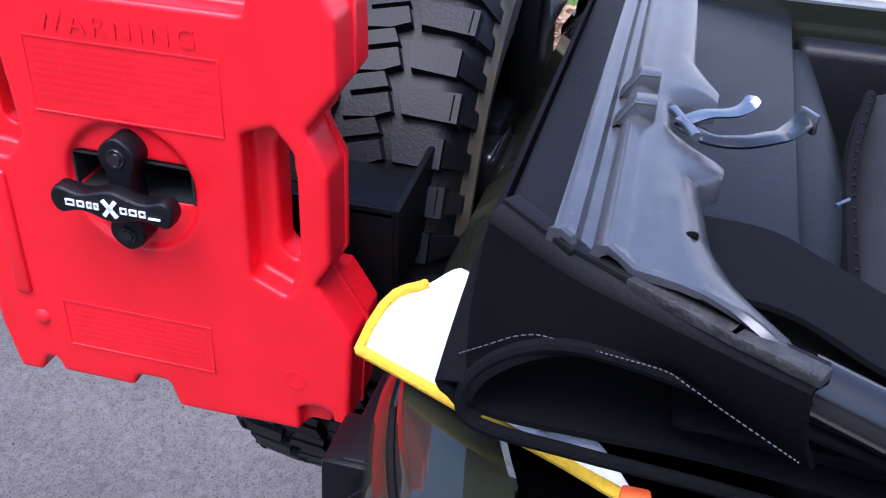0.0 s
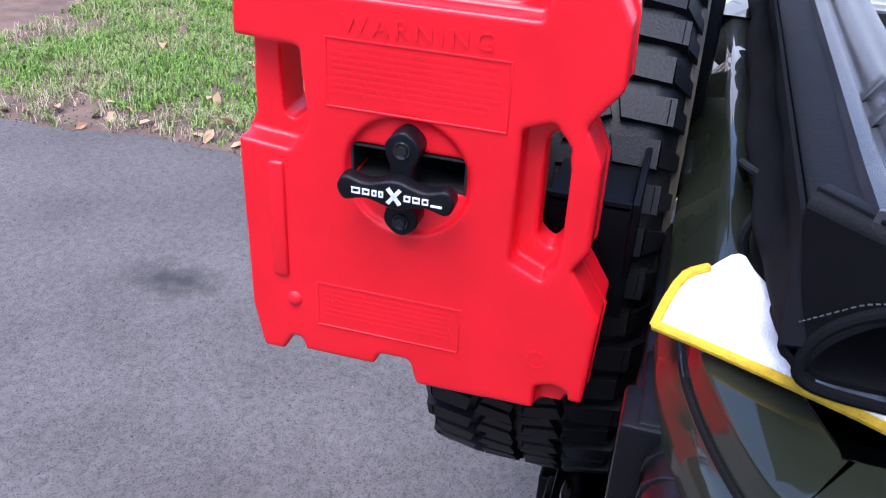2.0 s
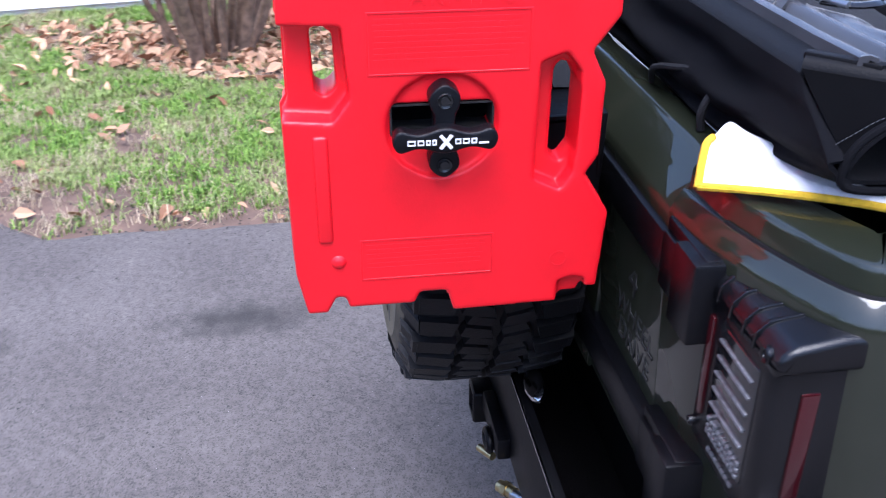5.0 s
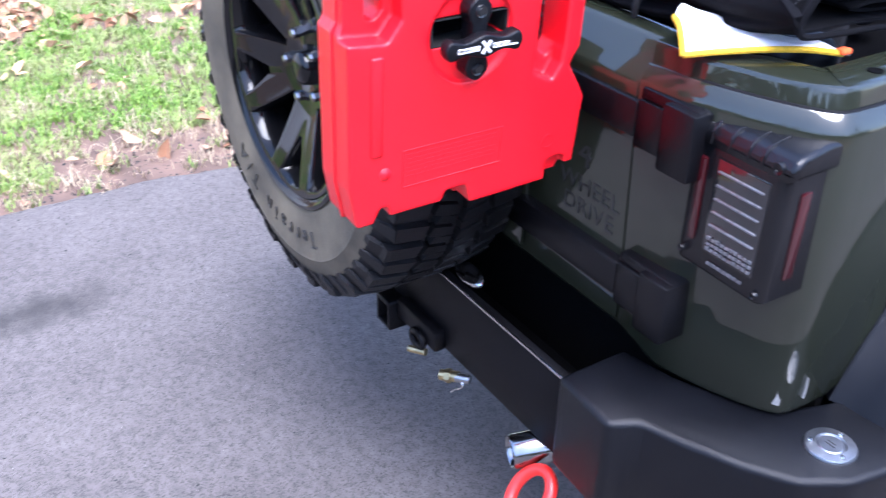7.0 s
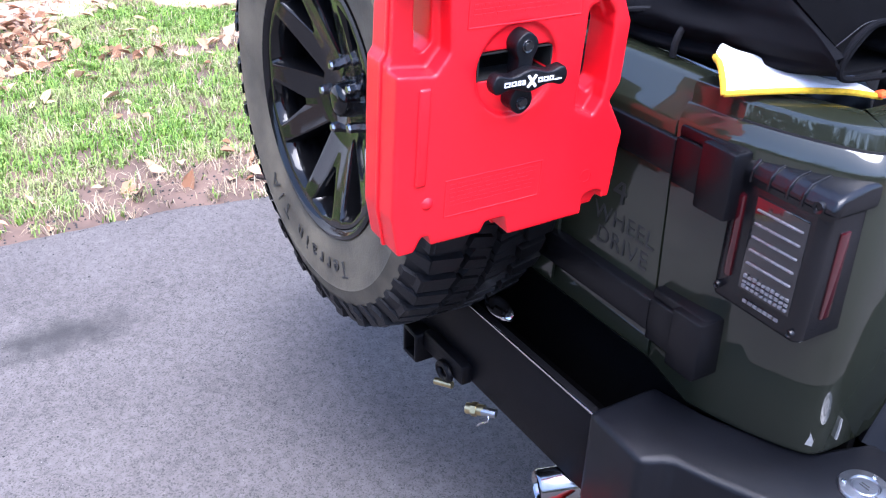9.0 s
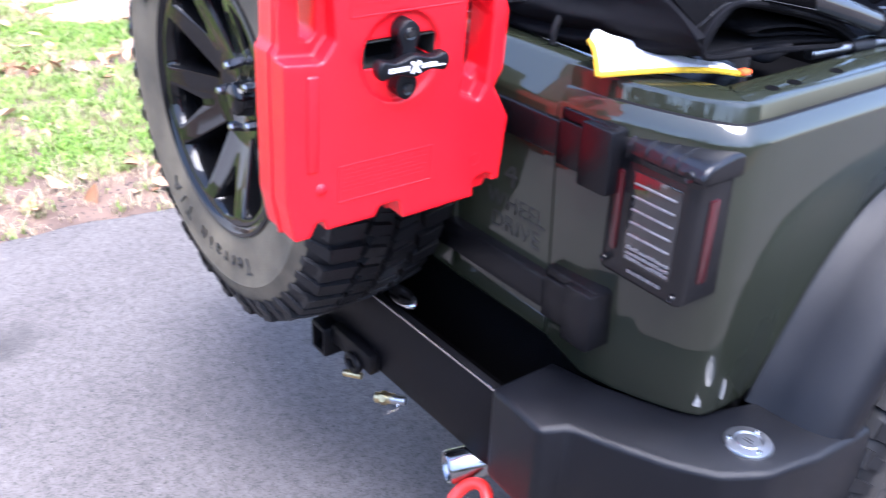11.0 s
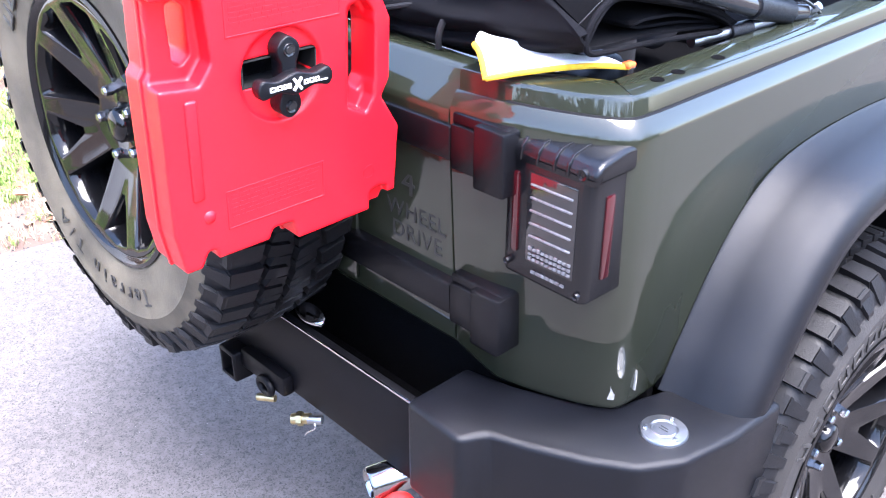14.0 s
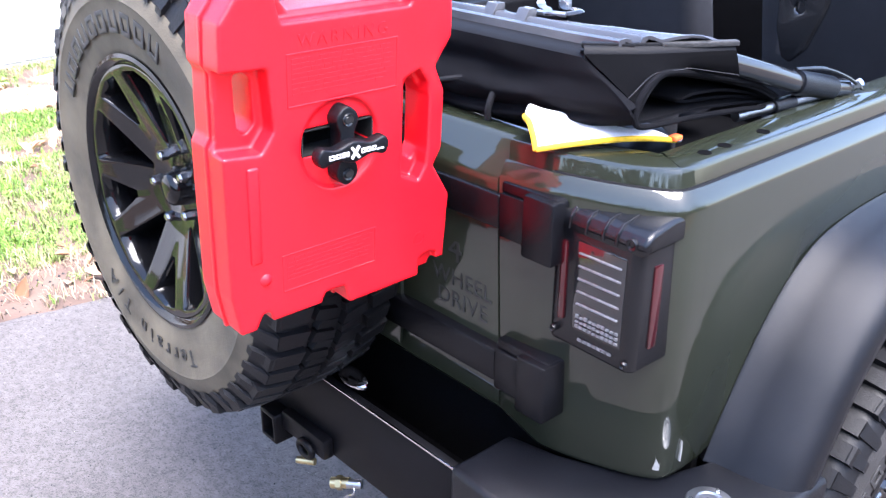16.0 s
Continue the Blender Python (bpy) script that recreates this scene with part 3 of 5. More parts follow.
def hinge(z0, z1, strap):
    h = part("hinge", box(0.548, 0.604, -0.100, -0.03, z0, z1, 0.0045, 2), HINGE, car, "textured black plastic hinge cover")
    part("hinge_plate", box(0.497, 0.5465, -0.092, -0.045, z0 + 0.012, z1 - 0.014, 0.003, 2), HINGE, h)
    part("hinge_top", box(0.497, 0.600, -0.088, -0.04, z1 - 0.016, z1 + 0.002, 0.004, 2), HINGE, h)
    part("hinge_strap", box(strap, 0.4955, -0.090, -0.05, z0 + 0.020, z1 - 0.020, 0.005, 2), HINGE, h)
    return h


hinge(1.002, 1.094, 0.20)
hinge(0.752, 0.846, 0.16)

# tail lamp
lamp = part("tail_lamp", prism([(0.583, -0.066), (0.590, -0.073), (0.722, -0.076), (0.731, -0.068), (0.733, 0.03), (0.583, -0.03)], 2, 0.884, 1.062, 0.006, 3), HOUSING, car,
            "black plastic tail lamp housing with smoked lens")
cap = prism([(0.064 - 0.14, 1.058), (-0.078, 1.064), (-0.076, 1.076), (-0.066, 1.086), (-0.02, 1.094), (0.028, 1.094), (0.028, 1.058)], 0, 0.577, 0.7390, 0.008, 4)
part("cap", cap, HOUSING, lamp, "ridged black top cap")
for x in (0.612, 0.640, 0.668, 0.690):
    part("rib", prism([(-0.0795, 1.060), (-0.0778, 1.0768), (-0.0668, 1.0878), (-0.02, 1.0958), (-0.02, 1.06)], 0, x, x + 0.005, 0.0012), HOUSING, lamp)
part("lens", box(0.628, 0.711, -0.0775, -0.07, 0.916, 1.047, 0.002), SMOKE, lamp, "smoked clear lens")
for k in range(5):
    z = 1.031 - k * 0.0185
    part("led_bar", box(0.635, 0.705, -0.0805, -0.076, z - 0.0014, z + 0.0014, 0.001), LED, lamp, "silver led strip")
for r in range(3):
    for c in range(10):
        z, x = 0.9385 - r * 0.0075, 0.6355 + c * 0.0074
        random.seed(r * 31 + c)
        part("reflector", box(x, x + 0.0055, -0.0800, -0.076, z - 0.0025, z + random.uniform(0.0005, 0.003), 0.0008), LED, lamp)
part("side_marker", box(0.601, 0.6125, -0.0775, -0.07, 0.922, 1.040, 0.003), LENSRED, lamp, "dark red vertical reflector")
part("side_marker", box(0.728, 0.7345, -0.046, -0.029, 0.915, 1.035, 0.002), LENSRED, lamp, "dark red vertical reflector")
for x, z, k in ((0.594, 1.069, 1.0), (0.716, 1.069, 1.0), (0.719, 0.897, 0.62), (0.596, 0.903, 0.62)):
    head = [(r * k, y) for r, y in ((0, -0.0776), (0.0035, -0.0776), (0.0040, -0.0788), (0.0072, -0.0798), (0.0085, -0.0785), (0.0085, -0.07), (0, -0.07))]
    part("screw", lathe(head, 20, "y", (x, 0, z)), HOUSING, lamp)
for k in range(7):
    part("print_bar", box(0.640 + k * 0.0085, 0.6465 + k * 0.0085, -0.0771, -0.075, 0.9005, 0.9045), LED, lamp)

# bumper
FLOOR_B = 0.50
outer = [(0.506, -0.190), (0.625, -0.197), (0.643, -0.156), (0.70, -0.136), (0.778, -0.098), (0.835, -0.060), (0.872, 0.0), (0.890, 0.09), (0.897, 0.215)]
inner = [(0.84, 0.215), (0.760, 0.135), (0.738, 0.070), (0.728, 0.030), (0.660, -0.012), (0.593, -0.042), (0.506, -0.062)]
bumper = part("bumper", prism(outer + inner, 2, FLOOR_B, 0.671, 0.011, 3), PLASTIC, car, "textured black plastic rear bumper corner", smooth=35)
part("bumper", prism([(-x, y) for x, y in outer + inner][::-1], 2, FLOOR_B, 0.671, 0.011, 3), PLASTIC, car, "textured black plastic rear bumper corner", smooth=35)
fit_disc = part("round_plug", lathe([(0, 0.0045), (0.016, 0.0045), (0.0175, 0.003), (0.019, 0.003), (0.0205, 0.0055), (0.033, 0.004), (0.035, 0.001), (0.035, -0.004), (0, -0.004)], 48, "z",
                                    (0.813, 0.029, 0.6715)), ALU, car, "round brushed metal plug in the bumper")
for k in range(3):
    a = radians(100 + 120 * k)
    part("screw", lathe([(0, 0.0075), (0.003, 0.007), (0.004, 0.005), (0, 0.004)], 12, "z", (0.813 + 0.0265 * math.cos(a), 0.029 + 0.0265 * math.sin(a), 0.6715)), CHROME, fit_disc)
part("print_bar", box(0.806, 0.821, 0.0255, 0.0275, 0.6755, 0.6763), DECAL, fit_disc)
part("print_bar", box(0.806, 0.818, 0.0305, 0.0325, 0.6755, 0.6763), DECAL, fit_disc)
beam = part("cross_beam", prism([(-0.168, 0.492), (-0.156, 0.492), (-0.156, 0.640), (-0.150, 0.646), (-0.168, 0.646)], 0, -0.503, 0.503, 0.002, 2), STEEL, car, "flat black steel cross beam between bumper ends")
part("beam_lip", box(0.10, 0.5035, -0.1695, -0.1655, 0.6445, 0.6485, 0.001), CHROME, beam, "bare bright top edge")
# added black fillers: the shaded void between beam and body, as colour
part("gap_sheet", box(-0.50, 0.72, -0.149, 0.20, 0.488, 0.503), CARPET_SHADE, car, "added black sheet for the shaded gap behind the beam")
part("gap_block", box(-0.64, 0.64, -0.01, 0.04, 0.50, 0.715), CARPET_SHADE, car, "added black block for the shade under the tailgate")
badge = part("oval_lamp", moved(lathe([(0, -0.006), (0.02, -0.005), (0.030, -0.002), (0.034, 0.003), (0.034, 0.012), (0, 0.012)], 40, "y"), pose(0.206, -0.146, 0.668, -48, 0, 0) @ Matrix.Diagonal((1.15, 0.6, 0.52, 1))),
             CHROME, car, "small chrome oval lamp under the tyre")

# tow receiver, pin, plug, exhaust, hook
recv = part("tow_receiver", carve(box(-0.024, 0.030, -0.205, -0.15, 0.455, 0.520, 0.004), [box(-0.015, 0.021, -0.25, -0.17, 0.464, 0.511)], 0.002), STEEL, car, "square black steel tow receiver")
loop_pts = [(0.118 + 0.020 * math.cos(a), -0.195, 0.492 + 0.014 * math.sin(a)) for a in np.linspace(0, 2 * math.pi, 24, endpoint=False)]
part("chain_loop", tube(loop_pts, 0.007, 10, closed=True), STEEL, car, "black steel safety chain loop")
part("hitch_plate", box(0.03, 0.17, -0.19, -0.165, 0.488, 0.53, 0.006), STEEL, car)
fitting = part("hose_fitting", rod((0.188, -0.188, 0.452), (0.217, -0.168, 0.458), 0.0105, 16), BRASS, car, "yellow brass fitting under the beam")
part("fitting_nut", rod((0.197, -0.182, 0.454), (0.205, -0.176, 0.4555), 0.0135, 6), BRASS, fitting)
part("fitting_nut", rod((0.215, -0.172, 0.4575), (0.237, -0.156, 0.460), 0.009, 10), ALU, fitting)
part("retaining_wire", tube(smooth_path([(0.227, -0.168, 0.462), (0.234, -0.172, 0.447), (0.219, -0.177, 0.434), (0.213, -0.180, 0.424)]), 0.0016, 6), CHROME, fitting)
fitting2 = part("hose_fitting", rod((0.108, -0.208, 0.468), (0.14, -0.19, 0.472), 0.007, 12), BRASS, car, "yellow brass fitting under the beam")
tip = lathe([(0.0, 0.05), (0.023, 0.05), (0.024, 0.004), (0.027, 0.0), (0.030, 0.004), (0.030, 0.10)], 40, "y")
exhaust = part("exhaust_tip", moved(tip, pose(0.420, -0.200, 0.455, 4, 0, -20)), NUT, car, "polished chrome exhaust tip")
# a black plug closes the pipe just behind its mouth
bore = lathe([(0.0, 0.012), (0.0225, 0.012), (0.0232, 0.008), (0.0238, 0.008), (0.0238, 0.045), (0.0, 0.045)], 32, "y")
part("bore", moved(bore, pose(0.420, -0.200, 0.455, 4, 0, -20)), CARPET_SHADE, exhaust, "black inside of the pipe")
hook_pts = [(0.490 + 0.034 * math.cos(a), -0.208 + 0.031 * math.sin(a), 0.422 + 0.034 * math.sin(a)) for a in np.linspace(0, 2 * math.pi, 28, endpoint=False)]
part("tow_hook", tube(hook_pts, 0.0105, 12, closed=True), HOOK, car, "red painted steel tow hook")


# fender flare
def flare(side):
    arch = smooth_path([(0.112, 0.668, 0), (0.150, 0.740, 0), (0.225, 0.853, 0), (0.305, 0.930, 0), (0.40, 0.968, 0), (0.56, 0.982, 0), (0.76, 0.977, 0),
                        (0.95, 0.948, 0), (1.09, 0.872, 0), (1.19, 0.765, 0), (1.24, 0.65, 0)], 6)
    hub, bm, rings = Vector((0.54, 0.42)), bmesh.new(), []
    for i, p in enumerate(arch):
        a, b = arch[max(0, i - 1)], arch[min(len(arch) - 1, i + 1)]
        d = (b - a).normalized()
        n = Vector((d.y, -d.x, 0))
        n = n if n.dot(Vector((hub.x - p.x, hub.y - p.y, 0))) > 0 else -n
        sec = [(0.738, 0.004), (0.748, -0.004), (0.752, 0.001), (0.800, 0.004), (0.845, 0.010), (0.872, 0.020), (0.886, 0.034), (0.891, 0.052), (0.889, 0.070),
               (0.884, 0.074), (0.878, 0.070), (0.874, 0.040), (0.845, 0.022), (0.738, 0.016)]
        rings.append([bm.verts.new((x * side, p.x + n.x * o, p.y + n.y * o)) for x, o in sec])
    m = len(rings[0])
    for r0, r1 in zip(rings, rings[1:]):
        for j in range(m):
            bm.faces.new((r0[j], r0[(j + 1) % m], r1[(j + 1) % m], r1[j]))
    bm.faces.new(rings[0])
    bm.faces.new(rings[-1])
    return bm


part("fender_flare", flare(1), PLASTIC, car, "textured black plastic fender flare", smooth=50)
part("fender_flare", flare(-1), PLASTIC, car, "textured black plastic fender flare", smooth=50)
WELL = [(0.10, 0.3), (0.10, 0.70), (0.22, 0.86), (0.40, 0.95), (0.76, 0.95), (1.1, 0.86), (1.24, 0.66), (1.24, 0.3), (1.225, 0.3), (1.225, 0.66), (1.09, 0.845),
        (0.76, 0.935), (0.40, 0.935), (0.23, 0.845), (0.115, 0.69), (0.115, 0.3)]
part("wheel_well", prism(WELL, 0, 0.52, 0.735), CARPET_SHADE, car, "black wheel arch liner")
part("wheel_well", box(0.505, 0.519, 0.10, 1.24, 0.3, 0.96), CARPET_SHADE, car)
REAR = pose(0.787, 0.54, TYRE_R - 0.001, 0, 0, 90)
build_wheel(car, REAR, "wheel", "dusty mud-terrain road wheel", (("Terrain T/A", radians(280), 0.040, 0.287),), False, SIDEWALL)


# ---- interior ----
part("tub_floor", box(-0.64, 0.64, -0.03, 1.9, 0.70, 0.72), CARPET_SHADE, car, "black carpeted cargo floor")
part("tub_front", box(-0.74, 0.74, 1.60, 1.66, 0.6, 1.1, 0.01), CARPET_SHADE, car)
liner = part("inner_trim", box(0.56, 0.635, 0.30, 1.60, 0.72, 1.10, 0.02, 3), VINYL, car, "black vinyl inner side trim")
part("inner_trim", box(-0.635, -0.56, 0.30, 1.60, 0.72, 1.10, 0.02, 3), VINYL, car)


def backrest(x0, x1, y, lean, z0, z1, thick=0.12):
    """A padded seat back that leans to the rear."""
    bm = box(x0, x1, -thick / 2, thick / 2, 0, z1 - z0, 0.035, 4)
    return moved(bm, pose(0, y, z0, lean, 0, 0))


rear_seat = part("rear_seat", backrest(-0.58, 0.50, 0.36, 16, 0.72, 1.10, 0.13), VINYL, car, "black grained vinyl rear seat back")
part("seat_panel", moved(box(-0.70, 0.455, -0.125, 0.040, -0.008, 0.008, 0.006, 2), pose(0, 0.21, 1.115, -5, 0, -3.7)), VINYL, rear_seat, "smooth black vinyl covered panel")
for x0, x1 in ((0.10, 0.56), (-0.56, -0.10)):
    seat = part("front_seat", backrest(x0, x1, 1.36, 14, 0.78, 1.40, 0.13), SEAT, car, "dark grey cloth front seat back")
    part("seat_piping", tube(smooth_path([(x0 + 0.03, 1.30, 0.82), (x0 + 0.05, 1.22, 1.2), (x0 + 0.08, 1.18, 1.36), (x1 - 0.08, 1.18, 1.36), (x1 - 0.05, 1.22, 1.2), (x1 - 0.03, 1.30, 0.82)]), 0.004, 6), VINYL, seat)
part("roll_bar", tube(smooth_path([(0.60, 1.02, 0.9), (0.595, 1.02, 1.35), (0.55, 1.02, 1.62), (0.35, 1.02, 1.68), (-0.35, 1.02, 1.68), (-0.55, 1.02, 1.62), (-0.595, 1.02, 1.35), (-0.60, 1.02, 0.9)]), 0.036, 16), FABRIC, car,
     "padded black roll bar")
bracket = part("top_bracket", carve(prism([(0.325, 1.16), (0.345, 1.10), (0.365, 1.09), (0.395, 1.12), (0.425, 1.20), (0.445, 1.29), (0.40, 1.33), (0.335, 1.31), (0.322, 1.24)], 1, 0.90, 0.92, 0.004),
                                    [lathe([(0, 0.8), (0.013, 0.8), (0.013, 1.0), (0, 1.0)], 24, "y", (0.372, 0, 1.205))], 0.002), GLOSS, car, "gloss black soft top pivot bracket")
part("belt_strap", box(0.205, 0.245, 1.135, 1.140, 1.05, 1.5), SEAT, car, "grey seat belt strap")
part("belt_guide", box(0.20, 0.25, 1.125, 1.135, 1.19, 1.25, 0.004), GLOSS, car)

# ---- folded soft top ----
soft = new_root("folded_soft_top", (0, 0.1, 1.15), "folded black canvas soft top with grey header bar on the tub", "soft top")


def rear_y(x):
    return float(np.interp(x, [-0.7, 0.20, 0.27, 0.30, 0.315, 0.335, 0.39, 0.43, 0.45, 0.47, 0.56, 0.60, 0.64, 0.66],
                           [0.108, 0.110, 0.130, 0.128, 0.098, 0.092, 0.096, 0.132, 0.130, 0.114, 0.122, 0.134, 0.158, 0.166]))


def header_bar():
    rows = []
    prof = [(0.031, 1.2715), (0.033, 1.283), (0.040, 1.2855), (0.046, 1.2835), (0.049, 1.2755), (0.056, 1.2755), (0.060, 1.2860), (0.067, 1.2885), (0.074, 1.2860), (0.082, 1.2825)]
    for x in [*np.linspace(-0.66, 0.18, 8), *np.linspace(0.2, 0.66, 47)]:
        ry = rear_y(x)
        # the right-hand end is cut at a slant
        f = max(0.0, (x - 0.50) / 0.16)
        r = [Vector((min(x, 0.583 + 0.62 * (y - 0.03)), y, z + 0.004 * f)) for y, z in prof]
        for k in range(1, 8):
            y = 0.082 + (ry - 0.082) * k / 7
            z = 1.2825 + 0.004 * f - (0.012 * (k / 7) ** 3) + 0.006 * math.sin(k / 7 * 3) * min(1, max(0, (x - 0.42) / 0.1))
            r.append(Vector((min(x, 0.583 + 0.62 * (y - 0.03)), y, z)))
        r.append(Vector((r[-1].x, ry, 1.255)))
        rows.append(r)
    return sheet(rows, 0.004)


header = part("header_bar", header_bar(), HEADER, soft, "ribbed satin grey plastic header bar", smooth=50)
# a black disc laid on top paints the hole's dark inside
part("header_hole", lathe([(0, 0.0008), (0.0036, 0.0008), (0.0036, -0.004), (0, -0.004)], 20, "z", (0.571, 0.109, 1.2875)), CARPET_SHADE, header)
part("front_seal", sheet([[(x if x < 0.5 else 0.566, y, z) for y, z in ((0.034, 1.2665), (0.032, 1.2725), (0.004, 1.2685), (-0.002, 1.262), (-0.002, 1.250), (0.012, 1.245), (0.034, 1.246))]
                          for x in (-0.66, -0.2, 0.2, 0.4, 0.52)], 0.003), HEADSEAL, soft, "flat black rubber seal strip")
for x in (0.306, 0.372):
    # an open square hook: a sloped tongue and two side walls
    tongue = part("seal_clip", prism([(0.050, 1.2765), (0.052, 1.2765), (0.066, 1.2955), (0.080, 1.2955), (0.080, 1.298), (0.064, 1.298)], 0, x, x + 0.022, 0.0008), HEADER, header, "moulded grey hook")
    for o in (0.0, 0.020):
        part("clip_wall", prism([(0.054, 1.279), (0.080, 1.283), (0.080, 1.297), (0.065, 1.297)], 0, x + o, x + o + 0.002, 0.0004), HEADER, tongue)
for (x0, y0), (x1, y1), w, mt in (((0.548, 0.002), (0.598, 0.050), 0.012, HEADSEAL), ((0.596, 0.048), (0.620, 0.082), 0.008, HEADSEAL), ((0.618, 0.080), (0.655, 0.135), 0.012, WORN), ((0.652, 0.130), (0.676, 0.172), 0.012, WORN)):
    c, ang = Vector(((x0 + x1) / 2, (y0 + y1) / 2, 1.279)), math.degrees(math.atan2(y1 - y0, x1 - x0))
    ln = math.hypot(x1 - x0, y1 - y0)
    part("end_seal", moved(box(-ln / 2, ln / 2, -w / 2, w / 2, -0.003, 0.004, 0.0015), Matrix.Translation(c) @ pose(0, 0, 0, 0, 0, ang)), mt, header, "torn worn rubber end seal")
# canvas that hangs from the slanted end out to the bound edge of the fold
end_line = smooth_path([(0.560, -0.006, 0), (0.606, 0.046, 0), (0.632, 0.088, 0), (0.656, 0.130, 0), (0.676, 0.168, 0)], 5)
rows = []
for p in end_line:
    zc = float(np.interp(p.y, [-0.006, 0.03, 0.06, 0.10, 0.17], [1.216, 1.2475, 1.250, 1.247, 1.230]))
    q = Vector((max(0.648, p.x + 0.006), p.y + 0.008, zc))
    r = [Vector((p.x - 0.014, p.y + 0.009, 1.2715)), Vector((p.x - 0.002, p.y + 0.001, 1.2735)), Vector((p.x + 0.002, p.y - 0.001, 1.270))]
    top = r[-1].copy()
    for s in (0.2, 0.4, 0.6, 0.8, 1.0):
        v = top.lerp(q, s)
        v += Vector((0.004, -0.003, 0)) * math.sin(s * math.pi)
        v.z -= 0.001 * math.sin(s * math.pi) - 0.0015 * noise.noise((p.y * 30, s * 3, 2))
        r.append(v)
    rows.append(r)
part("end_cloth", sheet(rows, 0.004), FLAP, soft, "black canvas end flap under the worn seal", smooth=80)
seam = smooth_path([r[6] + Vector((0.0035, -0.0035, 0)) for r in rows], 3)
for k in range(0, len(seam) - 1, 1):
    part("stitch", rod(seam[k], seam[k].lerp(seam[k + 1], 0.6), 0.00045, 5), THREAD, soft)
# latch with its two curved arms


def ribbon(path, width, thick):
    """A flat strip along a path, its width level and across the path."""
    pts, rows = smooth_path(path, 5), []
    for i, p in enumerate(pts):
        d = (pts[min(i + 1, len(pts) - 1)] - pts[max(i - 1, 0)]).normalized()
        side = d.cross(Vector((0, 0, 1))).normalized() * width / 2
        rows.append([p - side, p - side * 0.5 + Vector((0, 0, thick)), p + side * 0.5 + Vector((0, 0, thick)), p + side])
    return sheet(rows, thick)


latch = part("latch", ribbon([(0.392, 0.100, 1.286), (0.420, 0.118, 1.288), (0.424, 0.138, 1.290), (0.402, 0.160, 1.288), (0.380, 0.172, 1.284), (0.362, 0.182, 1.284), (0.353, 0.188, 1.289)], 0.018, 0.003), GLOSS, soft, "gloss black steel latch hook")
part("latch_tip", moved(box(-0.010, 0.010, -0.002, 0.002, -0.008, 0.008, 0.001), pose(0.353, 0.190, 1.287, 0, 0, 30)), ALU, latch, "bare worn metal tip")
part("latch_arm", ribbon([(0.402, 0.096, 1.289), (0.384, 0.114, 1.292), (0.362, 0.134, 1.288), (0.344, 0.146, 1.288), (0.338, 0.150, 1.293)], 0.014, 0.0025), ALU, latch, "bare metal latch arm")
part("latch_pin", rod((0.375, 0.092, 1.289), (0.425, 0.110, 1.289), 0.004, 10), ALU, latch)


def canvas(outline, x0, x1, amp, seed, n=46, thick=0.004):
    """A length of cloth along x with the given cross line, with soft creases."""
    line = smooth_path([(0, y, z) for y, z in outline], 7)
    rows = []
    for x in np.linspace(x0, x1, n):
        r = []
        for k, p in enumerate(line):
            s = k / len(line)
            w = amp * (noise.noise((x * 5 + seed, s * 5, seed)) + 0.5 * noise.noise((x * 13, s * 9, seed + 4)))
            r.append(Vector((x + 0.03 * noise.noise((seed, s * 3, x * 2)), p.y + w, p.z + 0.7 * amp * noise.noise((x * 6, s * 6, seed + 9)))))
        rows.append(r)
    return sheet(rows, thick)


part("canvas_fold", canvas([(0.36, 1.160), (0.30, 1.190), (0.24, 1.208), (0.16, 1.228), (0.09, 1.244), (0.045, 1.246), (0.014, 1.228), (0.003, 1.203), (0.014, 1.190), (0.07, 1.184), (0.15, 1.179), (0.28, 1.166), (0.35, 1.156)], 0.46, 0.636, 0.002, 1),
     FABRIC, soft, "black canvas rolled into an open fold", smooth=80)
part("canvas_fold", canvas([(0.37, 1.156), (0.31, 1.180), (0.22, 1.198), (0.14, 1.205), (0.115, 1.198), (0.15, 1.189), (0.25, 1.180), (0.34, 1.163)], 0.46, 0.625, 0.008, 7), FABRIC, soft, smooth=80)
part("canvas_flap", canvas([(0.02, 1.264), (0.05, 1.256), (0.10, 1.255), (0.16, 1.250), (0.22, 1.230), (0.28, 1.205)], 0.47, 0.565, 0.003, 21, 20), FABRIC, soft, smooth=80)
rim_line = smooth_path([(0.646, y, z) for y, z in ((0.36, 1.163), (0.30, 1.193), (0.24, 1.211), (0.16, 1.231), (0.09, 1.247), (0.045, 1.249), (0.012, 1.230), (0.0, 1.203), (0.012, 1.187), (0.07, 1.181), (0.15, 1.176), (0.28, 1.163), (0.35, 1.153))], 6)
part("bound_edge", tube(rim_line, 0.0042, 8), FABRIC, soft, "bound canvas edge")


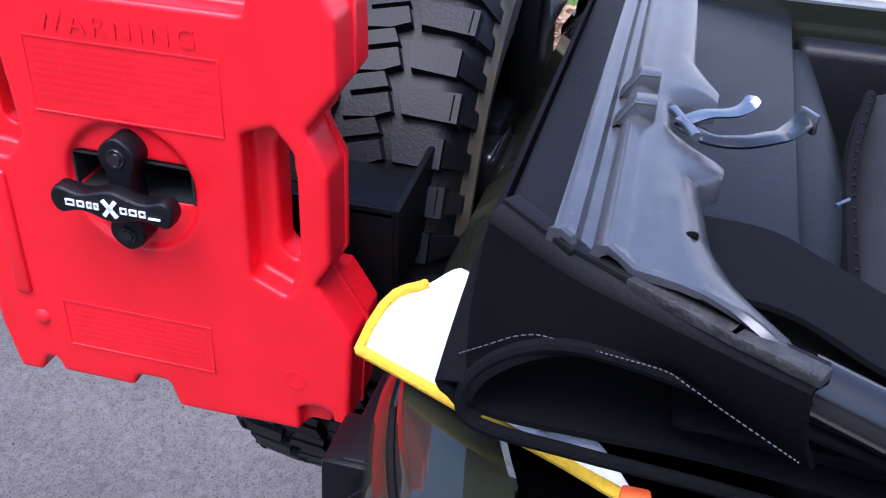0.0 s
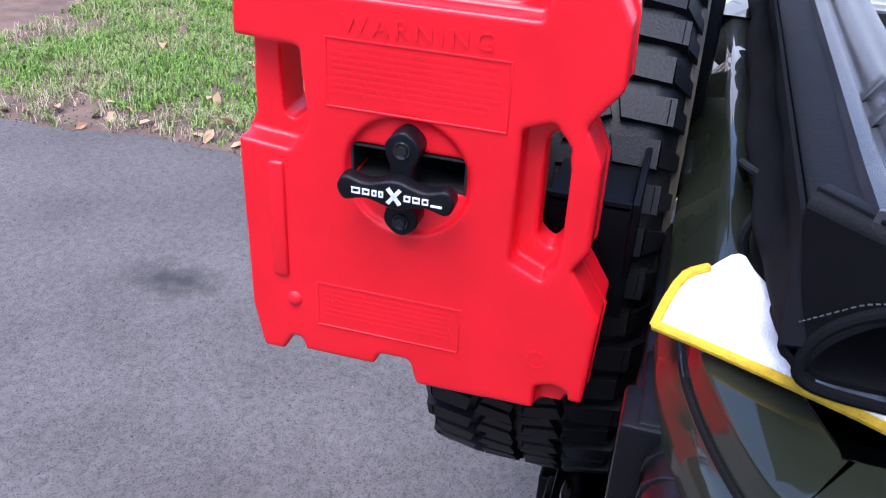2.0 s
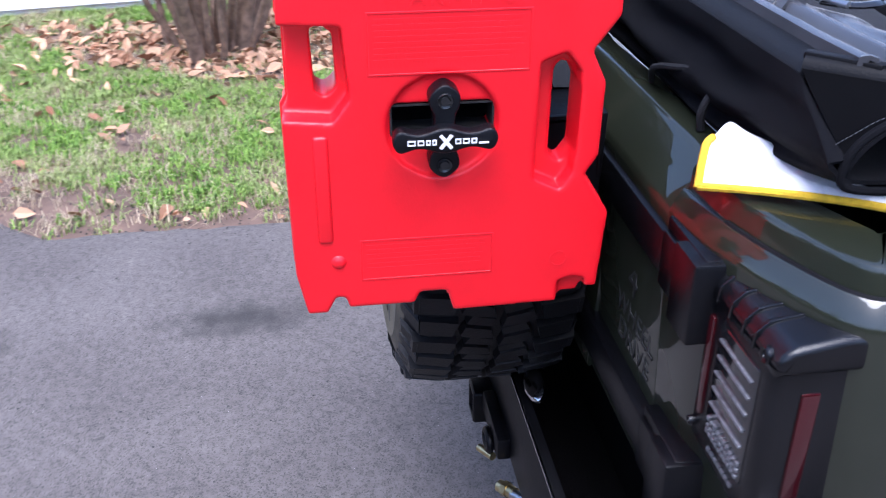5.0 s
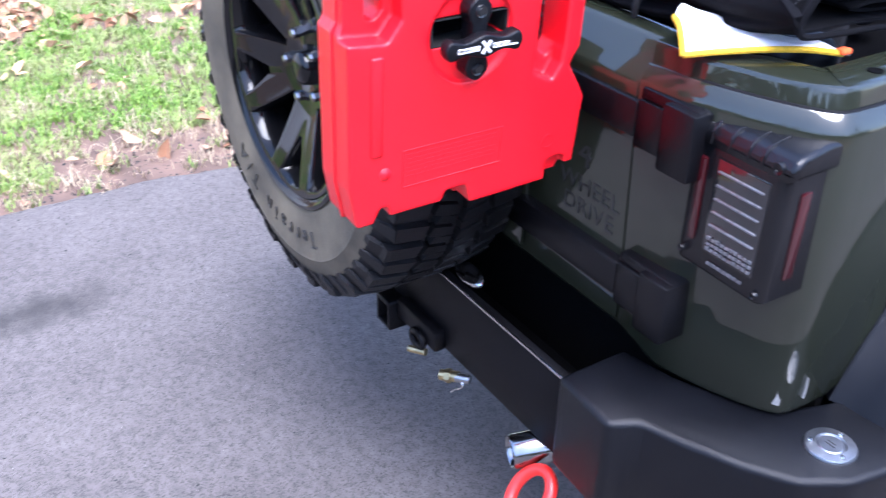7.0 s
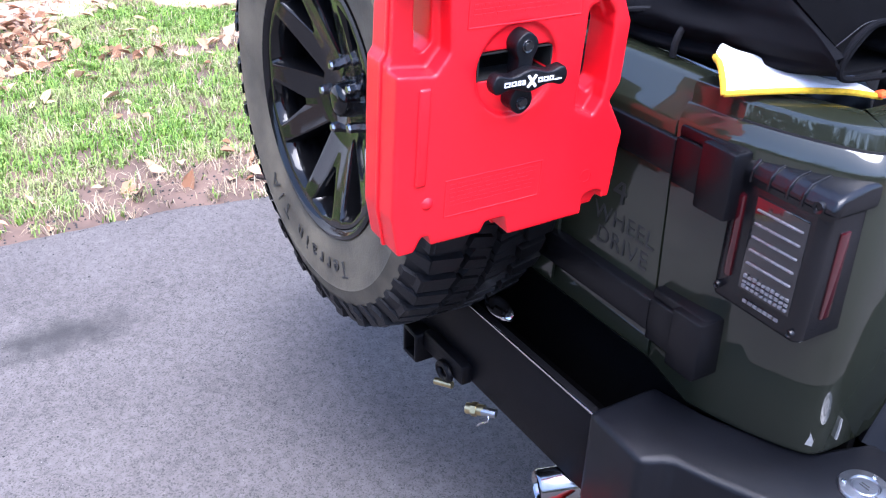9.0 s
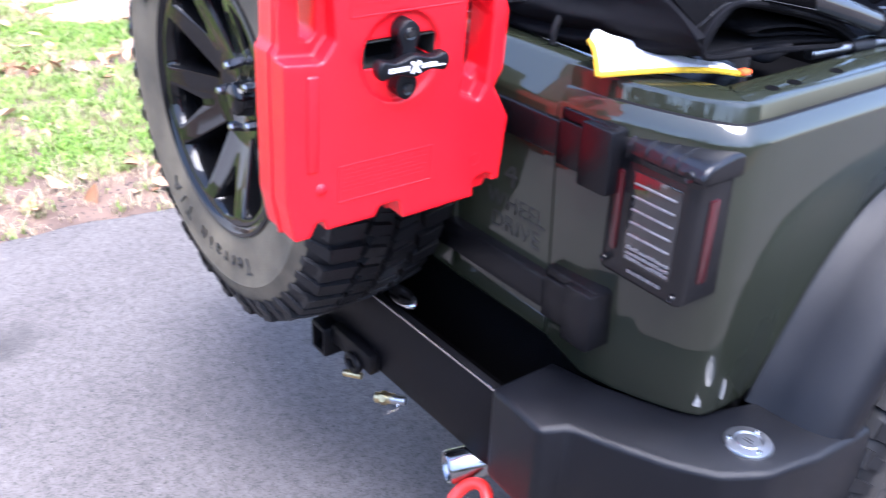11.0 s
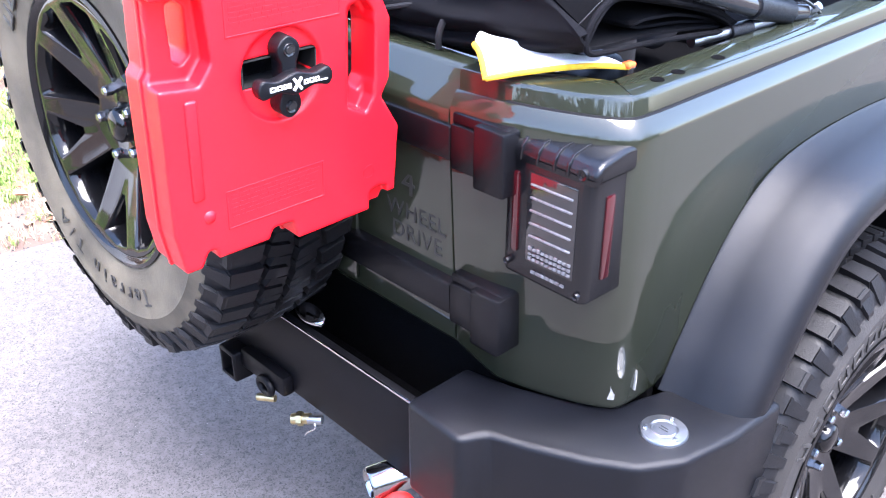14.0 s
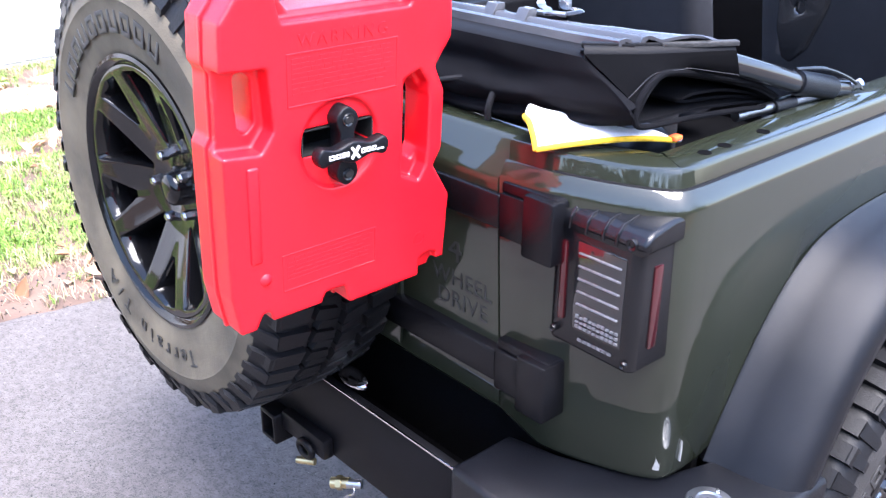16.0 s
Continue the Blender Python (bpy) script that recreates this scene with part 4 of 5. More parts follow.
def front_line(x):
    """The canvas front at x: hangs from the header's edge, bulges in a fold, tucks under; at the open end it meets the bound edge."""
    f = min(1.0, max(0.0, (x - 0.562) / 0.086))
    top = Vector((x, -0.009, 1.266)).lerp(Vector((x, 0.002, 1.216)), f)
    e = min(1.0, max(0.0, (x - 0.40) / 0.248)) ** 1.4
    loose = [(-0.010, 1.246), (-0.004, 1.228), (-0.012, 1.214), (-0.024, 1.198), (-0.016, 1.180), (-0.002, 1.172), (-0.014, 1.160), (0.004, 1.146)]
    tight = [(-0.014, 1.252), (-0.015, 1.240), (-0.014, 1.230), (-0.013, 1.220), (-0.011, 1.212), (-0.008, 1.205), (-0.002, 1.198), (0.010, 1.190)]
    pts = [top]
    for k, ((y0, z0), (y1, z1)) in enumerate(zip(loose, tight)):
        z1 = min(z1, top.z - 0.002 * (k + 1)) if f > 0 else z1
        y, z = y0 + (y1 - y0) * e, z0 + (z1 - z0) * e
        y += (1 - e) * (0.010 * noise.noise((x * 6, k * 0.5, 3)) + 0.006 * noise.noise((x * 15, k * 0.8, 8)))
        z += (1 - e) * 0.008 * noise.noise((x * 5, k * 0.5, 5))
        pts.append(Vector((x, y, z)))
    return smooth_path(pts, 4)


rows = [front_line(x) for x in [*np.linspace(-0.60, 0.30, 40), *np.linspace(0.315, 0.648, 30)]]
part("front_drape", sheet(rows, 0.004), FABRIC, soft, "smooth black canvas front of the fold", smooth=80)
lip_rows = []
for i, p in enumerate(end_line):
    d = (end_line[min(i + 1, len(end_line) - 1)] - end_line[max(i - 1, 0)]).normalized()
    out = Vector((d.y, -d.x, 0))
    lip_rows.append([Vector((p.x, p.y, z)) + out * o for o, z in ((-0.016, 1.2795), (-0.006, 1.2800), (-0.001, 1.277), (0.002, 1.270), (0.002, 1.263), (-0.004, 1.260))])
part("end_lip", sheet(lip_rows, 0.003), HEADSEAL, header, "thick black rubber lip along the header's cut end", smooth=60)
zip_line = smooth_path([(0.40, -0.022, 1.150), (0.405, -0.026, 1.170), (0.41, -0.020, 1.192), (0.418, -0.004, 1.205)], 6)
part("zip_tape", tube(zip_line, 0.005, 8), MESH, soft)
part("zip_tape", tube(smooth_path([(0.23, -0.020, 1.150), (0.26, -0.03, 1.178), (0.32, -0.024, 1.196), (0.36, -0.01, 1.205)], 6), 0.004, 8), MESH, soft)
pull = [(0.655 + 0.006 * math.cos(a), 0.285 + 0.010 * math.sin(a), 1.128 + 0.006 * math.cos(a)) for a in np.linspace(0, 6.283, 18, endpoint=False)]
part("zip_pull", tube(pull, 0.0022, 6, closed=True), ALU, soft, "metal zip pull ring")
bow = [(0.640, 0.17, 1.252), (0.652, 0.29, 1.216), (0.660, 0.42, 1.176), (0.668, 0.52, 1.158)]
part("bow_tube", tube(smooth_path(bow), 0.016, 16), GLOSS, soft, "gloss black bow tube")
part("bow_sleeve", rod((0.6575, 0.38, 1.1885), (0.6645, 0.48, 1.164), 0.0195, 16), PLASTIC, soft, "black plastic bow sleeve")
part("strut", rod((0.635, 0.26, 1.152), (0.672, 0.53, 1.160), 0.0085, 12), ALU, soft, "satin metal strut")
part("strut_sleeve", rod((0.648, 0.34, 1.1545), (0.655, 0.385, 1.156), 0.0115, 12), PLASTIC, soft)
part("pivot_bolt", rod((0.674, 0.535, 1.156), (0.690, 0.535, 1.170), 0.007, 8), CHROME, soft)
part("release_cable", tube(smooth_path([(0.656, 0.38, 1.208), (0.668, 0.45, 1.200), (0.680, 0.51, 1.178), (0.688, 0.545, 1.156)]), 0.003, 8), GLOSS, soft)

# ---- zipped bag behind the rear seat ----
bag = new_root("zipped_bag", (0.1, 0.36, 1.0), "black nylon bag with mesh side and zip behind the seat", "bag")
part("bag_body", moved(box(-0.36, 0.36, -0.10, 0.10, -0.22, 0.085, 0.05, 5), pose(0.07, 0.400, 1.050, 0, 0, -9)), MESH, bag, "woven black mesh")
zl = smooth_path([(0.425, 0.268, 1.09), (0.39, 0.262, 1.112), (0.30, 0.270, 1.124), (0.123, 0.288, 1.130), (-0.023, 0.310, 1.132), (-0.25, 0.362, 1.126)])
part("zip", tube(zl, 0.0075, 8), FABRIC, bag, "black zip with raised piping")
for k in range(0, len(zl) - 1):
    p = zl[k]
    part("zip_tooth", rod(p + Vector((0, 0.002, 0.006)), p + Vector((0.004, 0.002, 0.0068)), 0.0022, 5), STEEL, bag)
part("zip_pull", rod((0.135, 0.285, 1.137), (0.146, 0.272, 1.133), 0.0018, 6), ALU, bag, "bare metal zip pull")

# ---- microfibre cloth on the corner of the tub ----
cloth = new_root("cleaning_cloth", (0.52, 0.0, 1.13), "white microfibre cloth with yellow hem draped over the tub corner", "cloth")
hem = smooth_path([(0.558, -0.088, 1.156), (0.580, -0.050, 1.160), (0.606, 0.0, 1.162), (0.626, 0.055, 1.158), (0.641, 0.104, 1.149)], 7)
inner_edge = smooth_path([(0.494, -0.024, 1.186), (0.524, -0.002, 1.174), (0.575, 0.045, 1.162), (0.615, 0.082, 1.157), (0.646, 0.112, 1.150)], 7)
rows = []
for k, (a, b) in enumerate(zip(hem, inner_edge)):
    r = []
    for j in range(13):
        s = j / 12
        p = a.lerp(b, s)
        fade, arc = max(0.0, 1 - 1.1 * k / len(hem)), math.sin(s * math.pi)
        p.z += 0.017 * arc ** 0.7 * fade + 0.006 * math.sin(s * 9) * fade
        p.x -= 0.020 * arc * max(0, 1 - k / 6)
        p.z += 0.007 * noise.noise((p.x * 22, p.y * 22, 1))
        r.append(p)
    rows.append(r)
part("cloth_sheet", sheet(rows, 0.005), CLOTHW, cloth, "white terry microfibre", smooth=80)
left_edge = [r.copy() for r in rows[0][:7]]
part("hem", tube(hem, 0.0042, 8), CLOTHY, cloth, "yellow overlocked hem")
part("hem", tube(left_edge, 0.0042, 8), CLOTHY, cloth, "yellow overlocked hem")
part("tag", box(0.634, 0.648, 0.094, 0.112, 1.149, 1.157, 0.003), ORANGE, cloth, "orange folded corner")

# ---- fuel can on the spare wheel ----
can = new_root("fuel_can", (0.39, -0.30, 0.978), "flat bright red plastic fuel can strapped beside the spare wheel", "fuel can")
XB, XF = 0.358, 0.433
OUT = [(-0.482, 0.966), (-0.458, 0.966), (-0.447, 0.986), (-0.436, 0.986), (-0.432, 0.972), (-0.352, 0.972), (-0.345, 0.986), (-0.312, 0.986), (-0.304, 0.958), (-0.172, 0.960),
       (-0.166, 0.966), (-0.146, 0.966), (-0.140, 0.978), (-0.124, 0.978), (-0.119, 1.075), (-0.152, 1.124), (-0.138, 1.146), (-0.138, 1.228), (-0.156, 1.262), (-0.128, 1.298),
       (-0.130, 1.350), (-0.160, 1.400), (-0.215, 1.408), (-0.225, 1.425), (-0.385, 1.425), (-0.395, 1.408), (-0.450, 1.400), (-0.490, 1.352), (-0.492, 1.300), (-0.486, 1.292),
       (-0.487, 1.215), (-0.494, 1.205), (-0.493, 1.02)]


OUT = [(-0.308 + (y + 0.308) * 0.925, z) for y, z in OUT]


WIN_R = [(-0.201, 1.142), (-0.188, 1.130), (-0.176, 1.148), (-0.176, 1.224), (-0.186, 1.244), (-0.196, 1.246), (-0.201, 1.236)]
WIN_L = [(-0.446, 1.222), (-0.436, 1.216), (-0.424, 1.226), (-0.426, 1.282), (-0.436, 1.290), (-0.448, 1.288)]
WIN_T = [(-0.375, 1.352), (-0.235, 1.352), (-0.222, 1.368), (-0.235, 1.392), (-0.375, 1.392), (-0.388, 1.368)]
cuts = [prism(w, 0, XB - 0.05, XF + 0.05) for w in (WIN_R, WIN_L, WIN_T)]
# hollows around the grips, in front and behind
cuts += [prism([(-0.226, 1.112), (-0.10, 1.112), (-0.10, 1.258), (-0.226, 1.258)], 0, XB - 0.05, XF - 0.052)]
cuts += [prism([(-0.220, 1.122), (-0.190, 1.108), (-0.178, 1.128), (-0.178, 1.242), (-0.194, 1.262), (-0.220, 1.252)], 0, XF - 0.022, XF + 0.05),
         prism([(-0.500, 1.205), (-0.430, 1.198), (-0.412, 1.222), (-0.418, 1.296), (-0.500, 1.300)], 0, XF - 0.026, XF + 0.05),
         prism([(-0.398, 1.345), (-0.212, 1.345), (-0.205, 1.370), (-0.225, 1.44), (-0.385, 1.44), (-0.405, 1.370)], 0, XF - 0.022, XF + 0.05)]
CY, CZ = -0.319, 1.189
cuts.append(lathe([(0, XF - 0.006), (0.057, XF - 0.006), (0.059, XF + 0.05), (0, XF + 0.05)], 56, "x", (0, CY, CZ)))
cuts.append(box(XF - 0.045, XF + 0.05, CY - 0.052, CY + 0.052, CZ - 0.010, CZ + 0.024))
cuts.append(prism([(-0.184, 0.955), (-0.184, 0.988), (-0.166, 0.993), (-0.152, 0.988), (-0.152, 0.955)], 0, XF - 0.012, XF + 0.05))
body = moulded(prism(OUT, 0, XB, XF), cuts, 0.0022, 9)
shell = part("can_body", body, RED, can, "bright red moulded plastic", smooth=180)
for z0, z1, y0, y1 in ((1.246, 1.310, -0.394, -0.232), (1.008, 1.060, -0.408, -0.262)):
    ring = carve(box(XF - 0.002, XF + 0.0008, y0, y1, z0, z1), [box(XF - 0.01, XF + 0.01, y0 + 0.0022, y1 - 0.0022, z0 + 0.0022, z1 - 0.0022)], 0.0006)
    part("label_frame", ring, RED, can)
    n = int((z1 - z0 - 0.012) / 0.0058)
    for k in range(n):
        z = z1 - 0.008 - k * 0.0058
        random.seed(k * 7 + int(z0 * 100))
        y = y0 + 0.007
        while y < y1 - 0.02:
            w = random.uniform(0.006, 0.02)
            part("moulded_print", box(XF - 0.001, XF + 0.0003, y, min(y + w, y1 - 0.006), z - 0.0016, z + 0.0013), RED, can)
            y += w + 0.0028
FACE = Matrix(((0, 0, 1, 0), (1, 0, 0, 0), (0, 1, 0, 0), (0, 0, 0, 1)))
lettering("moulded_word", "WARNING", 0.022, Matrix.Translation((XF, -0.313, 1.322)) @ FACE, RED, can, 0.0009, 1.35)
part("rib", box(XF - 0.004, XF + 0.0035, -0.452, -0.436, 1.060, 1.185, 0.0035, 3), RED, can)
part("drain_boss", lathe([(0, 0.004), (0.005, 0.0035), (0.0085, 0.0), (0.0085, -0.004), (0, -0.004)], 24, "x", (XF, -0.432, 1.034)), RED, can)
part("date_stamp", lathe([(0.0085, 0.0), (0.0085, 0.0008), (0.010, 0.0008), (0.010, 0.0)], 28, "x", (XF - 0.0002, -0.186, 1.020), True), RED, can)
RIDGE = [(y - 0.002 if y < -0.3 else y + 0.002, z + (0.002 if z > 1.2 else -0.002)) for y, z in OUT]
part("seam_ridge", carve(prism(RIDGE, 0, 0.390, 0.396), [prism([(-0.308 + (y + 0.308) * 0.94, 1.19 + (z - 1.19) * 0.95) for y, z in OUT], 0, 0.38, 0.41)], 0.001), RED, can)
# added black sheets over the slot's red back and walls paint its deep shade
part("slot_back", box(XF - 0.046, XF - 0.040, CY - 0.055, CY + 0.055, CZ - 0.013, CZ + 0.027), CARPET_SHADE, can, "black sheet for the shaded back of the slot")
for y in (CY - 0.0535, CY + 0.0515):
    part("slot_shade", box(XF - 0.042, XF - 0.005, y, y + 0.002, CZ - 0.010, CZ + 0.024), DECAL, can)
part("slot_shade", box(XF - 0.042, XF - 0.005, CY - 0.052, CY + 0.052, CZ + 0.022, CZ + 0.0235), DECAL, can)
part("slot_shade", box(XF - 0.042, XF - 0.007, CY - 0.052, CY + 0.052, CZ - 0.0098, CZ - 0.0085), DECAL, can)
# black clamp knob: post, cross grip with three lobes
POST = []
for k in range(48):
    a = 2 * math.pi * k / 48
    v = 0.0505 * math.sin(a)
    lobe = math.sqrt(max(0.0, 1 - max(0.0, (abs(v) - 0.035) / 0.0155) ** 2))
    POST.append((CY + math.copysign((0.0105 + 0.0055 * max(0.0, 1 - ((abs(v) - 0.035) / 0.016) ** 2)) * lobe if abs(v) > 0.035 else 0.0105 + 0.0055 * max(0.0, 1 - ((abs(v) - 0.035) / 0.016) ** 2), math.cos(a)), CZ + v))
knob = part("clamp_knob", prism(POST, 0, XF - 0.008, XF + 0.015, 0.002, 3), PLASTIC, can, "black plastic clamp knob with white print", smooth=60)
for z in (CZ + 0.034, CZ - 0.036):
    part("knob_bolt", lathe([(0, 0.0172), (0.0045, 0.0172), (0.0052, 0.0158), (0.0075, 0.0168), (0.0085, 0.015), (0.0085, 0.0), (0, 0.0)], 24, "x", (XF, CY, z)), GLOSS, knob)
BAR = []
for a in np.linspace(0, 2 * math.pi, 72, endpoint=False):
    u = math.cos(a)
    y = 0.053 * u
    h = 0.0108 + 0.0030 * math.cos(abs(u) * 2 * math.pi) * (1 if abs(u) < 0.95 else 0.5)
    edge = math.sqrt(max(0.0, 1 - max(0.0, (abs(y) - 0.041) / 0.012) ** 2))
    BAR.append((CY - 0.001 + y, CZ - 0.002 + math.copysign(h * edge if abs(y) > 0.041 else h, math.sin(a))))
bar = part("grip", prism(BAR, 0, XF + 0.014, XF + 0.031, 0.0028, 3), PLASTIC, knob, "black three-lobed grip", smooth=60)
LOGO = Matrix.Translation((XF + 0.0318, CY - 0.001, CZ - 0.002)) @ FACE
# the printed mark as plain shapes: bars of the words' size, and a crossed sign
for y0, y1 in ((-0.0385, -0.0300), (-0.0285, -0.0215), (-0.0200, -0.0150), (-0.0138, -0.0090), (0.0090, 0.0155), (0.0168, 0.0240), (0.0252, 0.0315)):
    part("print_bar", moved(carve(box(y0, y1 - 0.0006, -0.0028, 0.0028, -0.0006, 0.0006), [box(y0 + 0.0012, y1 - 0.0018, -0.0016, 0.0016, -0.01, 0.01)], 0), LOGO), WHITE, knob, "white printed bar")
part("print_bar", moved(box(0.033, 0.043, -0.0034, -0.0018, -0.0006, 0.0006), LOGO), WHITE, knob)
for a in (38, -38):
    part("print_cross", moved(moved(box(-0.0017, 0.0017, -0.0090, 0.0090, -0.0005, 0.0007), pose(0, 0, 0, 0, 0, a)), LOGO), WHITE, knob, "white printed cross")
can.matrix_basis = Matrix.Translation(can.location) @ pose(0, 0, 0, 0, 3.5, 0)

# ---- bracket that carries the can, and the spare carrier ----
mount = part("can_mount", box(0.347, 0.354, -0.36, -0.118, 1.03, 1.156, 0.002), STEEL, car, "black steel plate bracket beside the spare wheel")
part("arm_plate", prism([(0.15, 1.085), (0.354, 1.075), (0.362, 1.160), (0.149, 1.182)], 1, -0.124, -0.117, 0.002), STEEL, mount)
part("arm_flange", box(0.20, 0.354, -0.205, -0.1245, 1.146, 1.153, 0.002), STEEL, mount)
part("post", rod((0.350, CY, CZ - 0.04), (0.362, CY, CZ - 0.04), 0.02, 20), STEEL, mount)
carrier = part("spare_carrier", box(-0.24, 0.03, -0.118, -0.085, 0.84, 1.12, 0.012), STEEL, car, "black steel spare wheel carrier on the tailgate")
part("lamp_stalk", box(-0.15, -0.06, -0.10, -0.066, 1.10, 1.46, 0.01), PLASTIC, carrier, "black plastic brake lamp stalk")
part("brake_lamp", box(-0.20, -0.01, -0.15, -0.07, 1.44, 1.49, 0.012, 3), LENSRED, carrier, "dark red high brake lamp")
part("latch_block", box(-0.02, 0.09, -0.112, -0.080, 1.045, 1.105, 0.01, 3), GLOSS, carrier, "gloss black latch block")
part("crossbar", rod((-0.42, -0.092, 1.17), (-0.15, -0.095, 1.17), 0.022, 16), PLASTIC, carrier)


# ---- lawn, leaves, shrub ----
rng = np.random.default_rng(5)


def bare(x, y):
    """How bare the lawn is: along the edge, in patches, on the path, and round the shrub."""
    d = edge_x(y) - x
    v = 0.45 + 0.9 * noise.noise((x * 1.3, y * 1.3, 7)) + 0.45 * noise.noise((x * 3.6, y * 3.6, 3))
    v += 0.95 * max(0.0, 1 - d / (0.46 + 0.32 * noise.noise((y * 1.4, 0, 5))))
    v += 1.4 * max(0.0, 1 - math.hypot((x + 4.0) / 0.75, (y + 0.95) / 0.95)) ** 0.5
    if y > -0.6:
        v += 0.9 * max(0.0, 1 - abs(x + 4.55) / 0.34)
    v += 1.0 * max(0.0, 1 - math.hypot(x + 3.6, y - 0.95) / 0.35)
    return v


def blades(count, threshold, below, hmin, hmax, seed, width, lay):
    r = np.random.default_rng(seed)
    verts, faces, made = [], [], 0
    clumps = [(r.uniform(-5.6, -1.60), r.uniform(-3.6, 2.6)) for _ in range(count)]
    for cx, cy in clumps:
        if cx > edge_x(cy) - 0.01 or cx < wall_x(cy) + 0.03:
            continue
        b = bare(cx, cy)
        if (b < threshold) != below and r.random() > 0.12:
            continue
        for _ in range(9):
            x, y = cx + r.normal(0, 0.016), cy + r.normal(0, 0.016)
            if x > edge_x(y) + 0.02:
                continue
            z, h = ground_z(x, y) - 0.004, r.uniform(hmin, hmax)
            a, bend = r.uniform(0, 6.283), r.uniform(0.25, 1.0) * lay
            w = width * r.uniform(0.7, 1.3)
            dx, dy, sx, sy = math.cos(a) * h * bend, math.sin(a) * h * bend, -math.sin(a) * w, math.cos(a) * w
            i = len(verts)
            verts += [(x - sx, y - sy, z), (x + sx, y + sy, z), (x + dx * 0.4 + sx * 0.7, y + dy * 0.4 + sy * 0.7, z + h * 0.6), (x + dx * 0.4 - sx * 0.7, y + dy * 0.4 - sy * 0.7, z + h * 0.6),
                      (x + dx, y + dy, z + h * max(0.25, 1 - 0.5 * bend))]
            faces += [(i, i + 1, i + 2, i + 3), (i + 3, i + 2, i + 4)]
    return verts, faces


def stuff(name, verts, faces, mat, label, category):
    me = bpy.data.meshes.new(name)
    me.from_pydata(verts, [], faces)
    me.materials.append(mat)
    return tagged(new(name, me), label, category, kind="stuff")


stuff("lawn_grass", *blades(25000, 0.80, True, 0.025, 0.06, 1, 0.0027, 0.9), GRASS, "short green lawn grass with bare patches beside the driveway", "grass")
stuff("dead_grass", *blades(4200, 0.50, False, 0.03, 0.09, 2, 0.0016, 1.4), STRAW, "dry straw-coloured dead grass at the asphalt edge", "grass")


def leaf_litter(count, seed):
    r = np.random.default_rng(seed)
    verts, faces = [], []
    tries = 0
    while len(faces) < count * 4 and tries < count * 40:
        tries += 1
        if r.random() < 0.62:
            x, y = r.normal(-3.95, 0.55), r.normal(-0.9, 0.7)
        else:
            x, y = r.uniform(-5.2, -1.75), r.uniform(-3, 2.4)
        if not wall_x(y) + 0.05 < x < edge_x(y) - 0.03 or (bare(x, y) < 0.75 and r.random() > 0.10):
            continue
        s, a = r.uniform(0.018, 0.048), r.uniform(0, 6.283)
        z = ground_z(x, y) + r.uniform(0.004, 0.035)
        tilt = Euler((r.normal(0, 0.5), r.normal(0, 0.5), a)).to_matrix()
        i = len(verts)
        c = r.uniform(0.1, 0.5) * s
        for u, v, w in ((-1, 0, 0.2), (-0.35, 0.55, 1), (0.4, 0.45, 0.9), (1.15, 0, -0.1), (0.4, -0.45, 0.9), (-0.35, -0.55, 1), (0, 0, 0)):
            q = tilt @ Vector((u * s, v * s, w * c))
            verts.append((x + q.x, y + q.y, z + q.z))
        faces += [(i, i + 1, i + 6), (i + 1, i + 2, i + 3, i + 6), (i + 6, i + 3, i + 4, i + 5), (i, i + 6, i + 5)]
    return verts, faces


stuff("fallen_leaves", *leaf_litter(1500, 9), LITTER, "dry brown fallen leaves under the shrub and on the lawn", "leaves")


def grit(count, seed):
    r = np.random.default_rng(seed)
    verts, faces = [], []
    for _ in range(count):
        y = r.uniform(-3, 2)
        x = edge_x(y) + (r.normal(-0.12, 0.13) if r.random() < 0.7 else r.uniform(0.0, 1.6))
        on = x > edge_x(y)
        s, z = r.uniform(0.002, 0.0075) * (0.55 if on else 1.0), 0.0 if on else ground_z(x, y)
        i = len(verts)
        for u, v, w in ((1, 0, 0), (0, 1, 0), (-1, 0, 0), (0, -1, 0), (0, 0, 0.8), (0, 0, -0.4)):
            verts.append((x + u * s * r.uniform(0.7, 1.3), y + v * s * r.uniform(0.7, 1.3), z + w * s))
        faces += [(i + a, i + b, i + c) for a, b in ((0, 1), (1, 2), (2, 3), (3, 0)) for c in (4,)]
        faces += [(i + b, i + a, i + 5) for a, b in ((0, 1), (1, 2), (2, 3), (3, 0))]
    return verts, faces


stuff("grit", *grit(2600, 4), WORN, "pale loose grit and pebbles along the driveway edge", "gravel")

# flat stones of the path by the house
for k, (x, y, rx, ry) in enumerate(((-4.55, -0.1, 0.26, 0.42), (-4.5, 0.85, 0.28, 0.40), (-4.6, 1.8, 0.27, 0.42), (-3.62, 0.98, 0.26, 0.30), (-4.95, 0.4, 0.16, 0.5), (-4.95, 1.5, 0.15, 0.45))):
    random.seed(k)
    ring = [(x + rx * random.uniform(0.8, 1.1) * math.cos(a), y + ry * random.uniform(0.8, 1.1) * math.sin(a)) for a in np.linspace(0, 2 * math.pi, 12, endpoint=False)]
    tagged(part("path_stone", prism(ring, 2, -0.03, 0.040, 0.012, 2), STONE), "flat reddish path stone sunk in the lawn", "stone", "stones of the path")

